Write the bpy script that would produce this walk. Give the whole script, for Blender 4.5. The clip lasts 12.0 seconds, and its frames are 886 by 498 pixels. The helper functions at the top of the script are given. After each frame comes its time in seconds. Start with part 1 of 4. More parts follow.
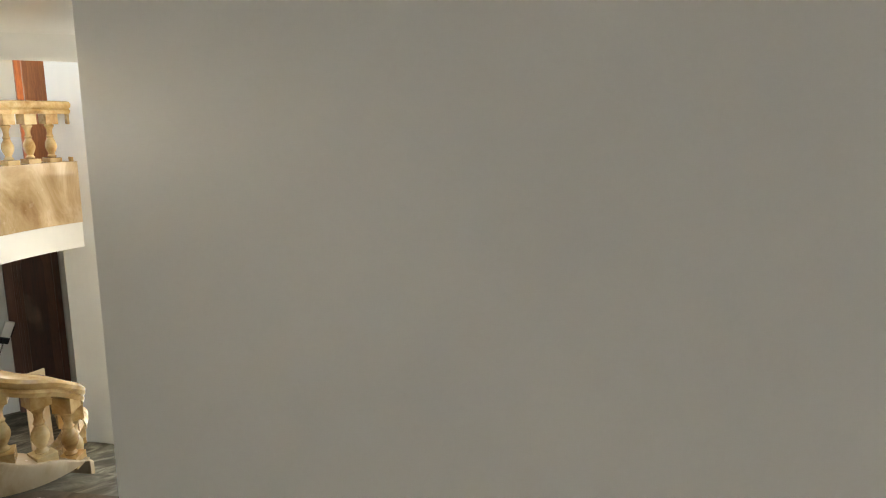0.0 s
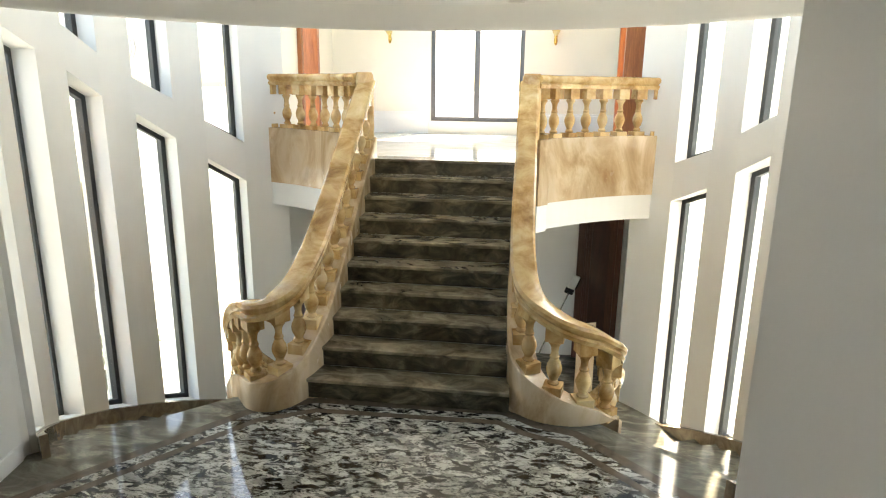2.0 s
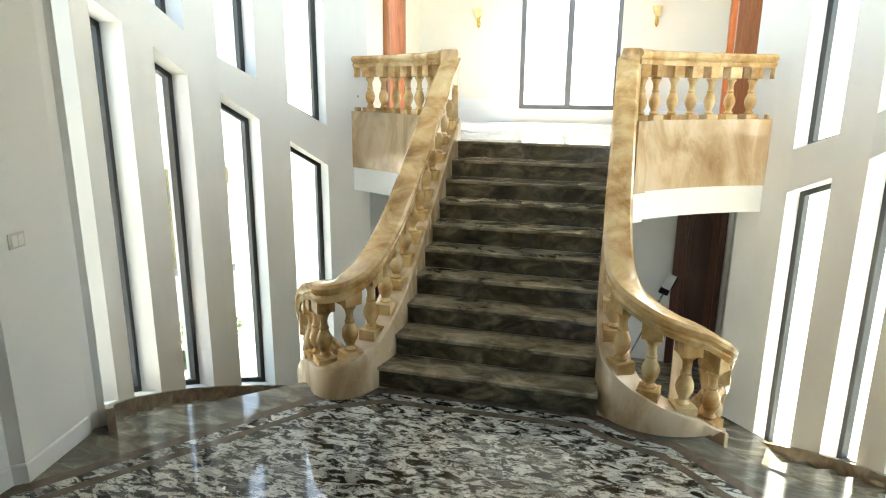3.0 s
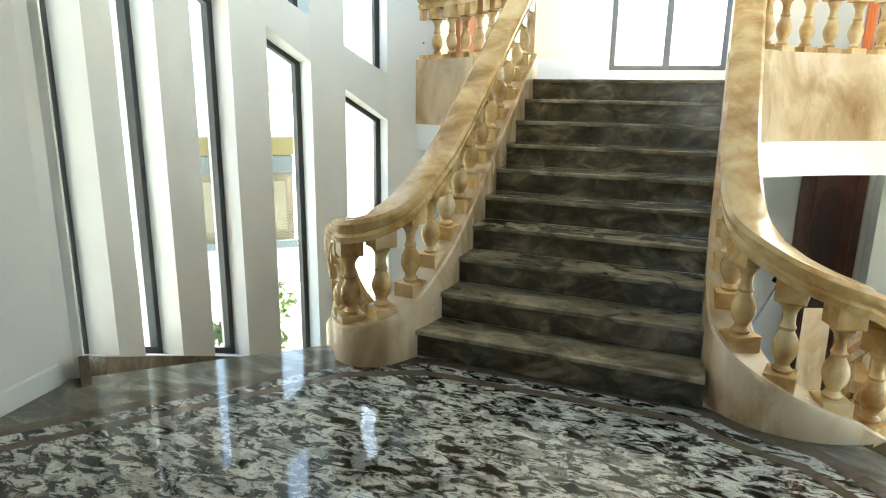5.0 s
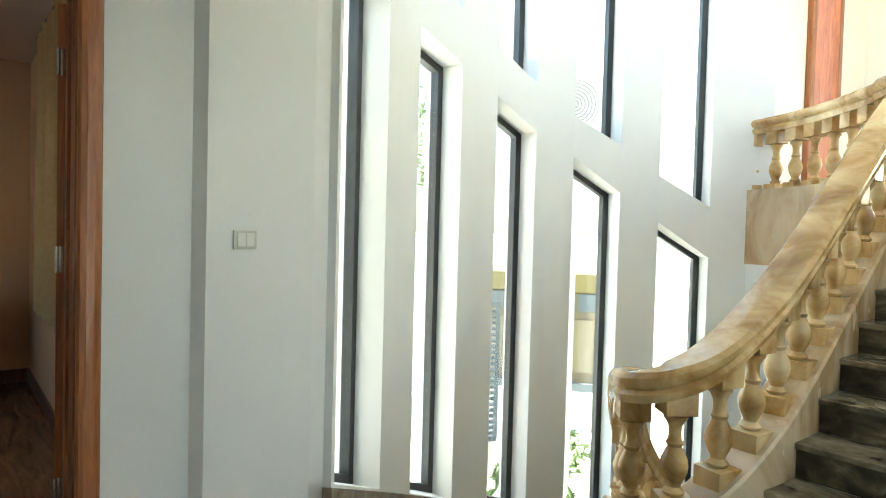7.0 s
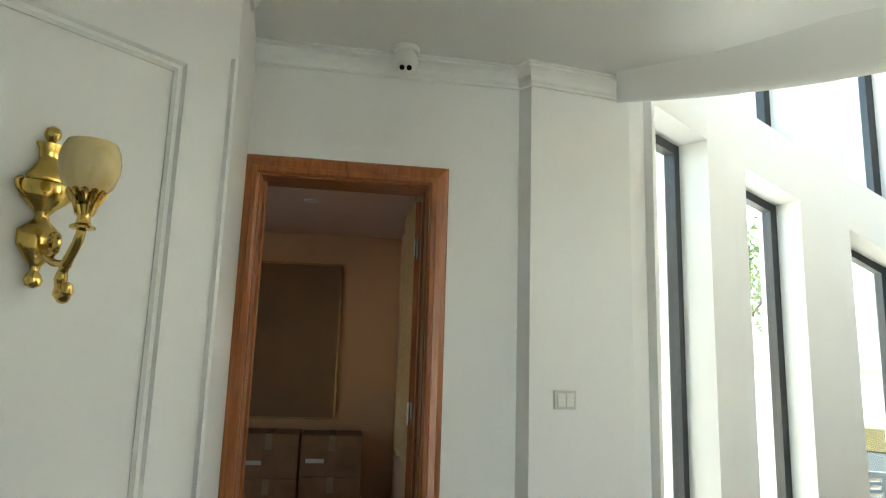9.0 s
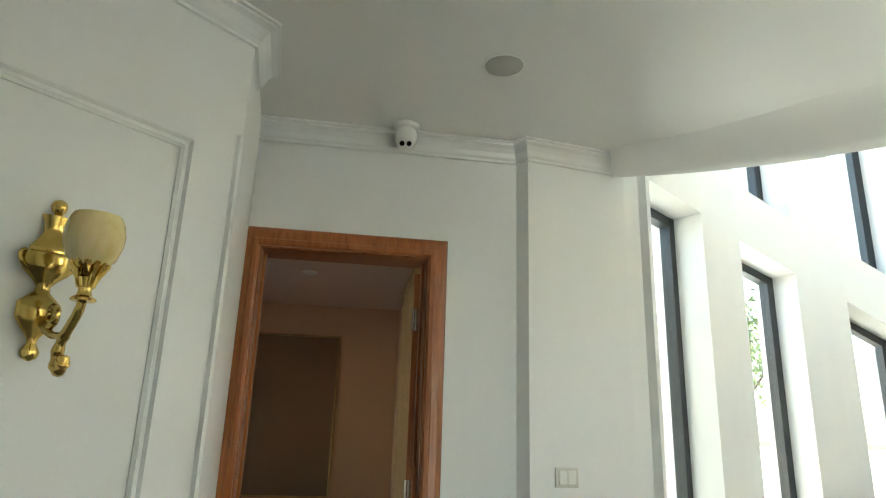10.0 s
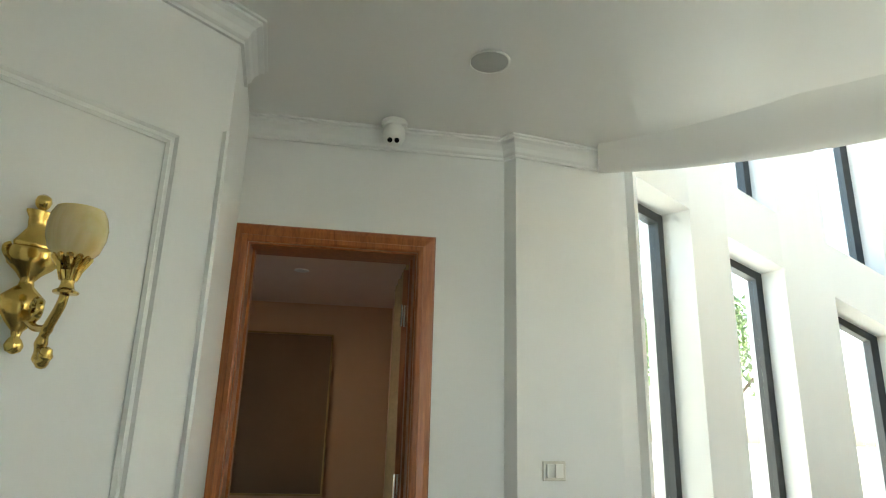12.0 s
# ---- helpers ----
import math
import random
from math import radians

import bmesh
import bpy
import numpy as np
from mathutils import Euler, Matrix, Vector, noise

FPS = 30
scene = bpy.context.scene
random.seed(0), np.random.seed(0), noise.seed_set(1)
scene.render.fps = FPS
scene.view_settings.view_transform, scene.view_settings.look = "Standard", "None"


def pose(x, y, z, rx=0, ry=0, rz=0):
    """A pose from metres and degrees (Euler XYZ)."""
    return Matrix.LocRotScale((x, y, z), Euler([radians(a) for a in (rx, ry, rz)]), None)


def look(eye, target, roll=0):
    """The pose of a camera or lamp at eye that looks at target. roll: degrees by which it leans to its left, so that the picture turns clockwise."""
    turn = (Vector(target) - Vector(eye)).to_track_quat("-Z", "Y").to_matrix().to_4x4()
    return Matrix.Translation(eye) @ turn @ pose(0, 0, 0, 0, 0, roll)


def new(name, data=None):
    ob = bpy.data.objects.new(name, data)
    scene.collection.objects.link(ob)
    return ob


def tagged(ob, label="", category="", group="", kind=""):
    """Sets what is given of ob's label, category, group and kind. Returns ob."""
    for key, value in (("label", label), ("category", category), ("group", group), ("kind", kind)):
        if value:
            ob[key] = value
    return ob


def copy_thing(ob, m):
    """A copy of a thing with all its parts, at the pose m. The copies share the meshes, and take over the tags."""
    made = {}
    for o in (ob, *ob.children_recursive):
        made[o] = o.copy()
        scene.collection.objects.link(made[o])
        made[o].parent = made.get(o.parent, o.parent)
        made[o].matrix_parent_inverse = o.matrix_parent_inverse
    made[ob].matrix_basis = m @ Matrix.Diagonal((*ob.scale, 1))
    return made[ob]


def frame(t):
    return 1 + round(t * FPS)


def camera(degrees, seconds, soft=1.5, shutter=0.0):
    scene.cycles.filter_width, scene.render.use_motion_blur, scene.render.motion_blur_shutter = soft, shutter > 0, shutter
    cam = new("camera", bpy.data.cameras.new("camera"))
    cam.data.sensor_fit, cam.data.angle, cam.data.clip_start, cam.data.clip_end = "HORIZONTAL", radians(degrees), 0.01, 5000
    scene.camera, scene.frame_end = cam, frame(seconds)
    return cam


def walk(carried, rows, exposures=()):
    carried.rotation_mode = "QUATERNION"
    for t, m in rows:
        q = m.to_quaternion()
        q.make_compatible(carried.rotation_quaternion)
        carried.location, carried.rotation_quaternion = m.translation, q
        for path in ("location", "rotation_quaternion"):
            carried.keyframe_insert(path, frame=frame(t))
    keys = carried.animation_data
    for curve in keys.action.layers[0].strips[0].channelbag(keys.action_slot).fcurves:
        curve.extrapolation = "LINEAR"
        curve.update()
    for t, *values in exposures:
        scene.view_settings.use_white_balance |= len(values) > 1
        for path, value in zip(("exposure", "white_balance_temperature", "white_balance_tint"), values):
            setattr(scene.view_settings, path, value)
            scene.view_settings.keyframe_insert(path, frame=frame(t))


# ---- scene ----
cam = camera(69.4, 12.0, 1.1)
PATH = [
    (0, (0.968, -4.76, 2.61), (2.215, -3.258, 2.175), 1.5),
    (0.5, (0.963, -4.72, 2.62), (1.867, -3.0, 2.146), 1.1),
    (1, (0.961, -4.655, 2.62), (1.469, -2.782, 2.137), 1.1),
    (1.5, (0.945, -4.543, 2.575), (1.055, -2.609, 2.079), 1.0),
    (2, (0.982, -4.378, 2.422), (0.714, -2.458, 1.931), 0.7),
    (2.5, (0.917, -4.236, 2.325), (0.487, -2.346, 1.831), 0.6),
    (3, (0.932, -4.021, 2.191), (0.408, -2.154, 1.701), 0.5),
    (3.2, (0.932, -3.94, 2.111), (0.345, -2.093, 1.618), 0.6),
    (4.8, (0.866, -3.218, 1.579), (0.224, -1.385, 1.101), 0.7),
    (5, (0.832, -3.127, 1.539), (0.065, -1.342, 1.063), 0.8),
    (5.5, (0.793, -2.932, 1.426), (-0.31, -1.33, 0.961), 0.6),
    (6, (0.663, -2.719, 1.381), (-0.733, -1.365, 0.913), 0.6),
    (6.5, (0.627, -2.543, 1.4), (-0.882, -1.278, 1.051), 0.8),
    (6.7, (0.61, -2.501, 1.417), (-0.911, -1.219, 1.212), 1.1),
    (8.3, (0.644, -2.458, 1.465), (-1.155, -1.67, 1.84), 0.5),
    (8.5, (0.667, -2.456, 1.492), (-1.193, -1.819, 1.856), 0.8),
    (9, (0.71, -2.441, 1.538), (-1.239, -2.141, 1.875), 1.8),
    (9.5, (0.696, -2.455, 1.542), (-1.238, -2.151, 1.954), 1.9),
    (10, (0.72, -2.448, 1.539), (-1.18, -2.155, 2.093), 1.9),
    (10.5, (0.737, -2.452, 1.533), (-1.163, -2.163, 2.087), 1.9),
    (11, (0.747, -2.438, 1.527), (-1.152, -2.148, 2.085), 1.8),
    (11.5, (0.747, -2.425, 1.523), (-1.152, -2.13, 2.078), 1.7),
    (12, (0.74, -2.408, 1.517), (-1.157, -2.105, 2.07), 1.6),
]
walk(cam, [(t, look(eye, target, roll)) for t, eye, target, roll in PATH],
     [(0, 3.03, 7800, 12), (1.5, 3.13, 7600, 11), (3, 3.33, 7000, 5), (5.5, 3.40, 6800, 1), (8.5, 3.45, 6850, 2), (12, 3.45, 6850, 2)])

# ---- light ----
SUN_AZ, SUN_EL = 20.0, 46.0
world = bpy.data.worlds.new("world")
scene.world = world
world.use_nodes = True
wn = world.node_tree.nodes
sky = wn.new("ShaderNodeTexSky")
sky.sky_type, sky.sun_disc = "NISHITA", False
sky.sun_elevation, sky.sun_rotation = radians(SUN_EL), radians(SUN_AZ)
sky.air_density, sky.dust_density = 1.0, 3.0
wn["Background"].inputs["Strength"].default_value = 0.15
world.node_tree.links.new(sky.outputs[0], wn["Background"].inputs["Color"])
sun_data = bpy.data.lights.new("sun", "SUN")
sun_data.energy, sun_data.angle, sun_data.color = 4.0, radians(0.6), (1.0, 0.95, 0.86)
sun = new("sun", sun_data)
a, e = radians(SUN_AZ), radians(SUN_EL)
sun.matrix_world = look((math.sin(a) * math.cos(e) * 40, math.cos(a) * math.cos(e) * 40, math.sin(e) * 40), (0, 0, 0))

# ---- plan ----
CY, RI, RO = 1.42, 3.25, 3.60          # stairwell's centre line, inner and outer radius
GROUND, LAND, HALL, WSILL = -1.66, 0.0, 1.66, 1.87  # storeys, sill of the hall window
RISE, GO, Y0 = 0.166, 0.2594, 0.092
EAST_TURN = 1.0
CEIL = 2.98


def polar(th, r, z=0.0, side=-1):
    a = radians(th - (EAST_TURN if side > 0 else 0.0))
    return Vector((side * r * math.sin(a), CY + r * math.cos(a), z))


# ---- materials ----
def material(name, rough=0.5, metal=0.0, coat=0.0):
    m = bpy.data.materials.new(name)
    m.use_nodes = True
    b = m.node_tree.nodes["Principled BSDF"]
    b.inputs["Roughness"].default_value, b.inputs["Metallic"].default_value = rough, metal
    b.inputs["Coat Weight"].default_value = coat
    return m, m.node_tree, b


def coords(nt, scale=(1, 1, 1), rot=(0, 0, 0)):
    g, mp = nt.nodes.new("ShaderNodeNewGeometry"), nt.nodes.new("ShaderNodeMapping")
    mp.inputs["Scale"].default_value = scale
    mp.inputs["Rotation"].default_value = [radians(r) for r in rot]
    nt.links.new(g.outputs["Position"], mp.inputs["Vector"])
    return mp.outputs[0]


def noise_tex(nt, vec, scale, detail=4, rough=0.55, dist=0.0):
    n = nt.nodes.new("ShaderNodeTexNoise")
    n.inputs["Scale"].default_value, n.inputs["Detail"].default_value = scale, detail
    n.inputs["Roughness"].default_value, n.inputs["Distortion"].default_value = rough, dist
    nt.links.new(vec, n.inputs["Vector"])
    return n.outputs["Fac"]


def ramp(nt, fac, stops):
    r = nt.nodes.new("ShaderNodeValToRGB")
    while len(r.color_ramp.elements) < len(stops):
        r.color_ramp.elements.new(0.5)
    for el, (p, c) in zip(r.color_ramp.elements, stops):
        el.position, el.color = p, (*c, 1)
    nt.links.new(fac, r.inputs["Fac"])
    return r.outputs["Color"]


def mix(nt, a, b, fac, mode="MIX"):
    n = nt.nodes.new("ShaderNodeMix")
    n.data_type, n.blend_type = "RGBA", mode
    for sock, v in (("Factor", fac), ("A", a), ("B", b)):
        i = [s for s in n.inputs if s.name == sock and (s.type == "RGBA" or sock == "Factor" and s.type == "VALUE")][0]
        if isinstance(v, (int, float)):
            i.default_value = v
        elif isinstance(v, tuple):
            i.default_value = (*v, 1)
        else:
            nt.links.new(v, i)
    return [o for o in n.outputs if o.type == "RGBA"][0]


def bump(nt, bsdf, fac, strength=0.1, dist=0.01):
    n = nt.nodes.new("ShaderNodeBump")
    n.inputs["Strength"].default_value, n.inputs["Distance"].default_value = strength, dist
    nt.links.new(fac, n.inputs["Height"])
    nt.links.new(n.outputs[0], bsdf.inputs["Normal"])


def rand_shift(nt, vec, amount=7.0):
    """Each piece takes another part of the stone."""
    o, v, ad = nt.nodes.new("ShaderNodeObjectInfo"), nt.nodes.new("ShaderNodeMath"), nt.nodes.new("ShaderNodeVectorMath")
    v.operation, v.inputs[1].default_value = "MULTIPLY", amount
    nt.links.new(o.outputs["Random"], v.inputs[0])
    nt.links.new(vec, ad.inputs[0])
    nt.links.new(v.outputs[0], ad.inputs[1])
    return ad.outputs[0]


def plaster(name, colour, rough=0.7):
    m, nt, b = material(name, rough)
    c = coords(nt)
    big = noise_tex(nt, c, 0.9, 3)
    fine = noise_tex(nt, c, 60, 4)
    dark = tuple(v * 0.94 for v in colour)
    nt.links.new(ramp(nt, big, [(0.3, dark), (0.7, colour)]), b.inputs["Base Color"])
    bump(nt, b, fine, 0.06, 0.004)
    return m


def marble(name, stops, scale, stretch=(1, 1, 1), rot=(0, 0, 0), rough=0.12, coat=0.0, shift=6.0, dist=1.6, cloud=0.25, bumpy=0.02):
    m, nt, b = material(name, rough, 0, coat)
    c = coords(nt, stretch, rot)
    if shift:
        c = rand_shift(nt, c, shift)
    veins = noise_tex(nt, c, scale, 8, 0.62, dist)
    col = ramp(nt, veins, stops)
    soft = noise_tex(nt, c, scale * 0.45, 3, 0.5, 0.6)
    shade = ramp(nt, soft, [(0.3, (0.55, 0.52, 0.48)), (0.7, (1.25, 1.2, 1.15))])
    col = mix(nt, col, shade, cloud, "MULTIPLY")
    nt.links.new(col, b.inputs["Base Color"])
    r = ramp(nt, noise_tex(nt, c, scale * 3, 3), [(0.3, (rough * 0.7,) * 3), (0.75, (rough * 1.7,) * 3)])
    nt.links.new(r, b.inputs["Roughness"])
    bump(nt, b, noise_tex(nt, c, 90, 3), bumpy, 0.003)
    return m


def wood(name, dark, light, scale=3.0, stretch=(12, 12, 0.8), rough=0.35, coat=0.2):
    m, nt, b = material(name, rough, 0, coat)
    c = coords(nt, stretch)
    g = noise_tex(nt, c, scale, 6, 0.6, 1.2)
    f = noise_tex(nt, c, scale * 7, 4, 0.6)
    col = ramp(nt, g, [(0.25, dark), (0.75, light)])
    col = mix(nt, col, ramp(nt, f, [(0.35, (0.75, 0.72, 0.7)), (0.65, (1.1, 1.1, 1.1))]), 0.5, "MULTIPLY")
    nt.links.new(col, b.inputs["Base Color"])
    bump(nt, b, f, 0.08, 0.003)
    return m


def plain(name, colour, rough=0.5, metal=0.0, vary=0.12, scale=9.0, coat=0.0):
    m, nt, b = material(name, rough, metal, coat)
    n = noise_tex(nt, coords(nt), scale, 4)
    lo, hi = tuple(v * (1 - vary) for v in colour), tuple(min(1, v * (1 + vary)) for v in colour)
    nt.links.new(ramp(nt, n, [(0.3, lo), (0.7, hi)]), b.inputs["Base Color"])
    bump(nt, b, noise_tex(nt, coords(nt), 70, 3), 0.04, 0.003)
    return m


WHITE = plaster("white_paint", (0.80, 0.80, 0.775))
WHITE2 = plaster("white_gloss_paint", (0.82, 0.825, 0.81), 0.42)
CEILING_P = plaster("ceiling_paint", (0.78, 0.775, 0.75), 0.3)
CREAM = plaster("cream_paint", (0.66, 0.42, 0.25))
# white ceiling with the wood floor's warm bounce put into its colour
ROOM_C = plaster("bounce_tinted_ceiling_paint", (0.78, 0.62, 0.52))
HALL_P = plaster("hall_wallpaper", (0.82, 0.78, 0.68), 0.6)
GOLD = marble("honey_marble", [(0.28, (0.20, 0.095, 0.025)), (0.42, (0.42, 0.24, 0.08)), (0.54, (0.60, 0.41, 0.18)), (0.72, (0.74, 0.58, 0.33))], 3.4, rough=0.16, dist=0.5, shift=9)
BEIGE = marble("beige_marble", [(0.28, (0.24, 0.13, 0.055)), (0.44, (0.42, 0.29, 0.15)), (0.56, (0.58, 0.44, 0.28)), (0.74, (0.68, 0.56, 0.40))], 2.2, (1, 1, 0.55), rough=0.18, dist=0.9, shift=0)
# tread stone lightened and riser stone darkened, painting in the light from above
STEP = marble("brown_grey_lit_marble", [(0.30, (0.061, 0.049, 0.031)), (0.44, (0.145, 0.124, 0.082)), (0.53, (0.241, 0.207, 0.143)), (0.64, (0.345, 0.305, 0.222)), (0.76, (0.180, 0.155, 0.105))], 4.4, (0.95, 1.4, 1.4), (0, 0, 12), rough=0.16, dist=0.8, shift=9, cloud=0.6)
RISER = marble("brown_shaded_marble", [(0.30, (0.024, 0.018, 0.011)), (0.45, (0.066, 0.055, 0.033)), (0.56, (0.121, 0.101, 0.064)), (0.66, (0.229, 0.194, 0.130)), (0.78, (0.085, 0.071, 0.050))], 4.8, (0.95, 1.4, 1.5), (0, 0, 12), rough=0.16, dist=0.9, shift=9, cloud=0.6)
DARK = marble("olive_grey_marble", [(0.25, (0.055, 0.052, 0.040)), (0.45, (0.115, 0.108, 0.083)), (0.56, (0.19, 0.18, 0.14)), (0.64, (0.30, 0.285, 0.225)), (0.78, (0.10, 0.095, 0.075))], 2.6, (0.9, 2.2, 1), (0, 0, 40), rough=0.05, dist=1.4, shift=0)
BAND = marble("brown_band_marble", [(0.3, (0.07, 0.055, 0.04)), (0.7, (0.15, 0.12, 0.09))], 6, rough=0.06, shift=0)
CURB = marble("red_brown_marble", [(0.25, (0.13, 0.095, 0.06)), (0.5, (0.23, 0.175, 0.115)), (0.75, (0.34, 0.27, 0.185))], 5, rough=0.15, shift=5)
WMARBLE = marble("white_marble", [(0.3, (0.62, 0.60, 0.56)), (0.6, (0.8, 0.79, 0.76))], 2.0, rough=0.06, shift=0, cloud=0.1)


def granite(name):
    """Pale angular patches parted by ragged dark streaks."""
    m, nt, b = material(name, 0.06)
    c = coords(nt, (0.75, 1.15, 1), (0, 0, 14))
    warp = nt.nodes.new("ShaderNodeTexNoise")
    warp.inputs["Scale"].default_value, warp.inputs["Detail"].default_value = 9.0, 4
    nt.links.new(c, warp.inputs["Vector"])
    off = nt.nodes.new("ShaderNodeVectorMath")
    off.operation = "MULTIPLY_ADD"
    off.inputs[1].default_value = (0.22, 0.22, 0.0)
    nt.links.new(warp.outputs["Color"], off.inputs[0])
    nt.links.new(c, off.inputs[2])
    cells = nt.nodes.new("ShaderNodeTexVoronoi")
    cells.voronoi_dimensions = "2D"
    cells.inputs["Scale"].default_value = 13.0
    nt.links.new(off.outputs[0], cells.inputs["Vector"])
    grey = nt.nodes.new("ShaderNodeSeparateColor")
    nt.links.new(cells.outputs["Color"], grey.inputs[0])
    patch = ramp(nt, grey.outputs[0], [(0.0, (0.20, 0.195, 0.18)), (0.25, (0.34, 0.33, 0.30)), (0.6, (0.48, 0.47, 0.43)), (1.0, (0.58, 0.57, 0.525))])
    long = coords(nt, (0.62, 1.25, 1), (0, 0, 14))
    dark = ramp(nt, noise_tex(nt, long, 15.0, 7, 0.68, 0.9), [(0.425, (0.032, 0.031, 0.028)), (0.465, (0.14, 0.135, 0.12)), (0.50, (0.72, 0.72, 0.71)), (0.53, (1.0, 1.0, 1.0))])
    thin = ramp(nt, noise_tex(nt, long, 30.0, 5, 0.7, 1.2), [(0.37, (0.10, 0.10, 0.09)), (0.43, (1.0, 1.0, 1.0))])
    col = mix(nt, mix(nt, patch, dark, 1.0, "MULTIPLY"), thin, 0.85, "MULTIPLY")
    fleck = ramp(nt, noise_tex(nt, c, 46.0, 4, 0.6), [(0.36, (0.5, 0.5, 0.48)), (0.48, (1.0, 1.0, 1.0))])
    col = mix(nt, col, fleck, 0.7, "MULTIPLY")
    broad = ramp(nt, noise_tex(nt, c, 1.1, 3, 0.5), [(0.3, (0.84, 0.84, 0.83)), (0.7, (1.1, 1.1, 1.08))])
    nt.links.new(mix(nt, col, broad, 0.8, "MULTIPLY"), b.inputs["Base Color"])
    bump(nt, b, noise_tex(nt, c, 5, 2), 0.015, 0.004)
    return m


GRANITE = granite("black_and_white_granite")
FRAME = plain("dark_grey_aluminium", (0.026, 0.030, 0.032), 0.5)
FRAME2 = plain("grey_aluminium", (0.13, 0.13, 0.135), 0.4, 0.5)
TEAK = wood("red_brown_wood", (0.21, 0.058, 0.014), (0.45, 0.155, 0.045))
MAHOG = wood("dark_red_wood", (0.05, 0.015, 0.01), (0.15, 0.05, 0.03))
PARQUET = wood("wood_floor", (0.12, 0.06, 0.03), (0.34, 0.19, 0.10), 2.0, (1.2, 10, 1), 0.25)
BRASS = plain("polished_brass", (0.62, 0.44, 0.13), 0.16, 1.0, 0.2, 14)
PLASTIC = plain("white_plastic", (0.78, 0.78, 0.74), 0.35, 0, 0.03)
BLACK = plain("black_plastic", (0.012, 0.012, 0.013), 0.25)
CARD = plain("cardboard", (0.30, 0.17, 0.085), 0.85, 0, 0.2, 5)
TAPE = plain("packing_tape", (0.42, 0.30, 0.19), 0.2, 0, 0.1)
BOARD = plain("brown_board", (0.23, 0.14, 0.07), 0.6, 0, 0.08, 2)
STEEL = plain("steel", (0.6, 0.6, 0.58), 0.25, 1.0)
LEAF = plain("leaf", (0.10, 0.15, 0.05), 0.5, 0, 0.4, 3)
BARK = plain("bark", (0.14, 0.10, 0.07), 0.9)
CONCRETE = plain("concrete", (0.50, 0.485, 0.45), 0.85, 0, 0.15, 1.5)
YELLOW = plain("yellow_awning", (0.16, 0.135, 0.05), 0.7)
BLUEG = plain("blue_grey_shutter", (0.10, 0.125, 0.14), 0.5)


def glass():
    m, nt, b = material("clear_glass", 0.0)
    out = nt.nodes["Material Output"]
    g, tr, mx = nt.nodes.new("ShaderNodeBsdfGlossy"), nt.nodes.new("ShaderNodeBsdfTransparent"), nt.nodes.new("ShaderNodeMixShader")
    g.inputs["Roughness"].default_value = 0.01
    tr.inputs["Color"].default_value = (0.93, 0.96, 0.95, 1)
    mx.inputs[0].default_value = 0.06
    nt.links.new(tr.outputs[0], mx.inputs[1])
    nt.links.new(g.outputs[0], mx.inputs[2])
    nt.links.new(mx.outputs[0], out.inputs["Surface"])
    return m


GLASS = glass()


def onyx():
    m, nt, b = material("yellow_onyx", 0.12)
    n = noise_tex(nt, coords(nt, (1, 1, 0.5)), 9, 5, 0.55, 1.0)
    nt.links.new(ramp(nt, n, [(0.3, (0.60, 0.46, 0.18)), (0.7, (0.80, 0.70, 0.42))]), b.inputs["Base Color"])
    b.inputs["Subsurface Weight"].default_value = 0.35
    b.inputs["Subsurface Radius"].default_value = (0.03, 0.02, 0.008)
    return m


ONYX = onyx()


# ---- building helpers ----
def part(name, bm, mat, parent=None, label="", smooth=False):
    me = bpy.data.meshes.new(name)
    bmesh.ops.recalc_face_normals(bm, faces=bm.faces)
    if smooth:
        for f in bm.faces:
            f.smooth = True
    bm.to_mesh(me)
    bm.free()
    if smooth:
        me.set_sharp_from_angle(angle=radians(38))
    me.materials.append(mat)
    ob = new(name, me)
    ob.parent = parent
    if label:
        ob["label"] = label
    return ob


def thing(name, label, category, group="", kind="", at=None):
    ob = new(name)
    if at is not None:
        ob.matrix_world = at
    return tagged(ob, label, category, group, kind)


def structure(name, bm, mat, label, category, smooth=False):
    return tagged(part(name, bm, mat, None, "", smooth), label, category, "", "structure")


def box(bm, x0, x1, y0, y1, z0, z1, bevel=0.0, m=None):
    r = bmesh.ops.create_cube(bm, size=1)
    vs = r["verts"]
    for v in vs:
        v.co = Vector((x0 + (v.co.x + .5) * (x1 - x0), y0 + (v.co.y + .5) * (y1 - y0), z0 + (v.co.z + .5) * (z1 - z0)))
    if bevel:
        es = list({e for v in vs for e in v.link_edges})
        g = bmesh.ops.bevel(bm, geom=es, offset=bevel, segments=2, affect="EDGES", profile=0.5)
        vs = list({v for v in g["verts"]} | {v for v in vs if v.is_valid})
    if m is not None:
        bmesh.ops.transform(bm, matrix=m, verts=vs)
    return bm


def lathe(bm, prof, seg=20, m=None):
    rings = []
    for r, z in prof:
        ring = [bm.verts.new(Vector((max(r, 1e-4) * math.cos(2 * math.pi * i / seg), max(r, 1e-4) * math.sin(2 * math.pi * i / seg), z))) for i in range(seg)]
        if m is not None:
            for v in ring:
                v.co = m @ v.co
        rings.append(ring)
    for a, b in zip(rings, rings[1:]):
        for i in range(seg):
            bm.faces.new((a[i], a[(i + 1) % seg], b[(i + 1) % seg], b[i]))
    bm.faces.new(rings[0][::-1])
    bm.faces.new(rings[-1])
    return bm


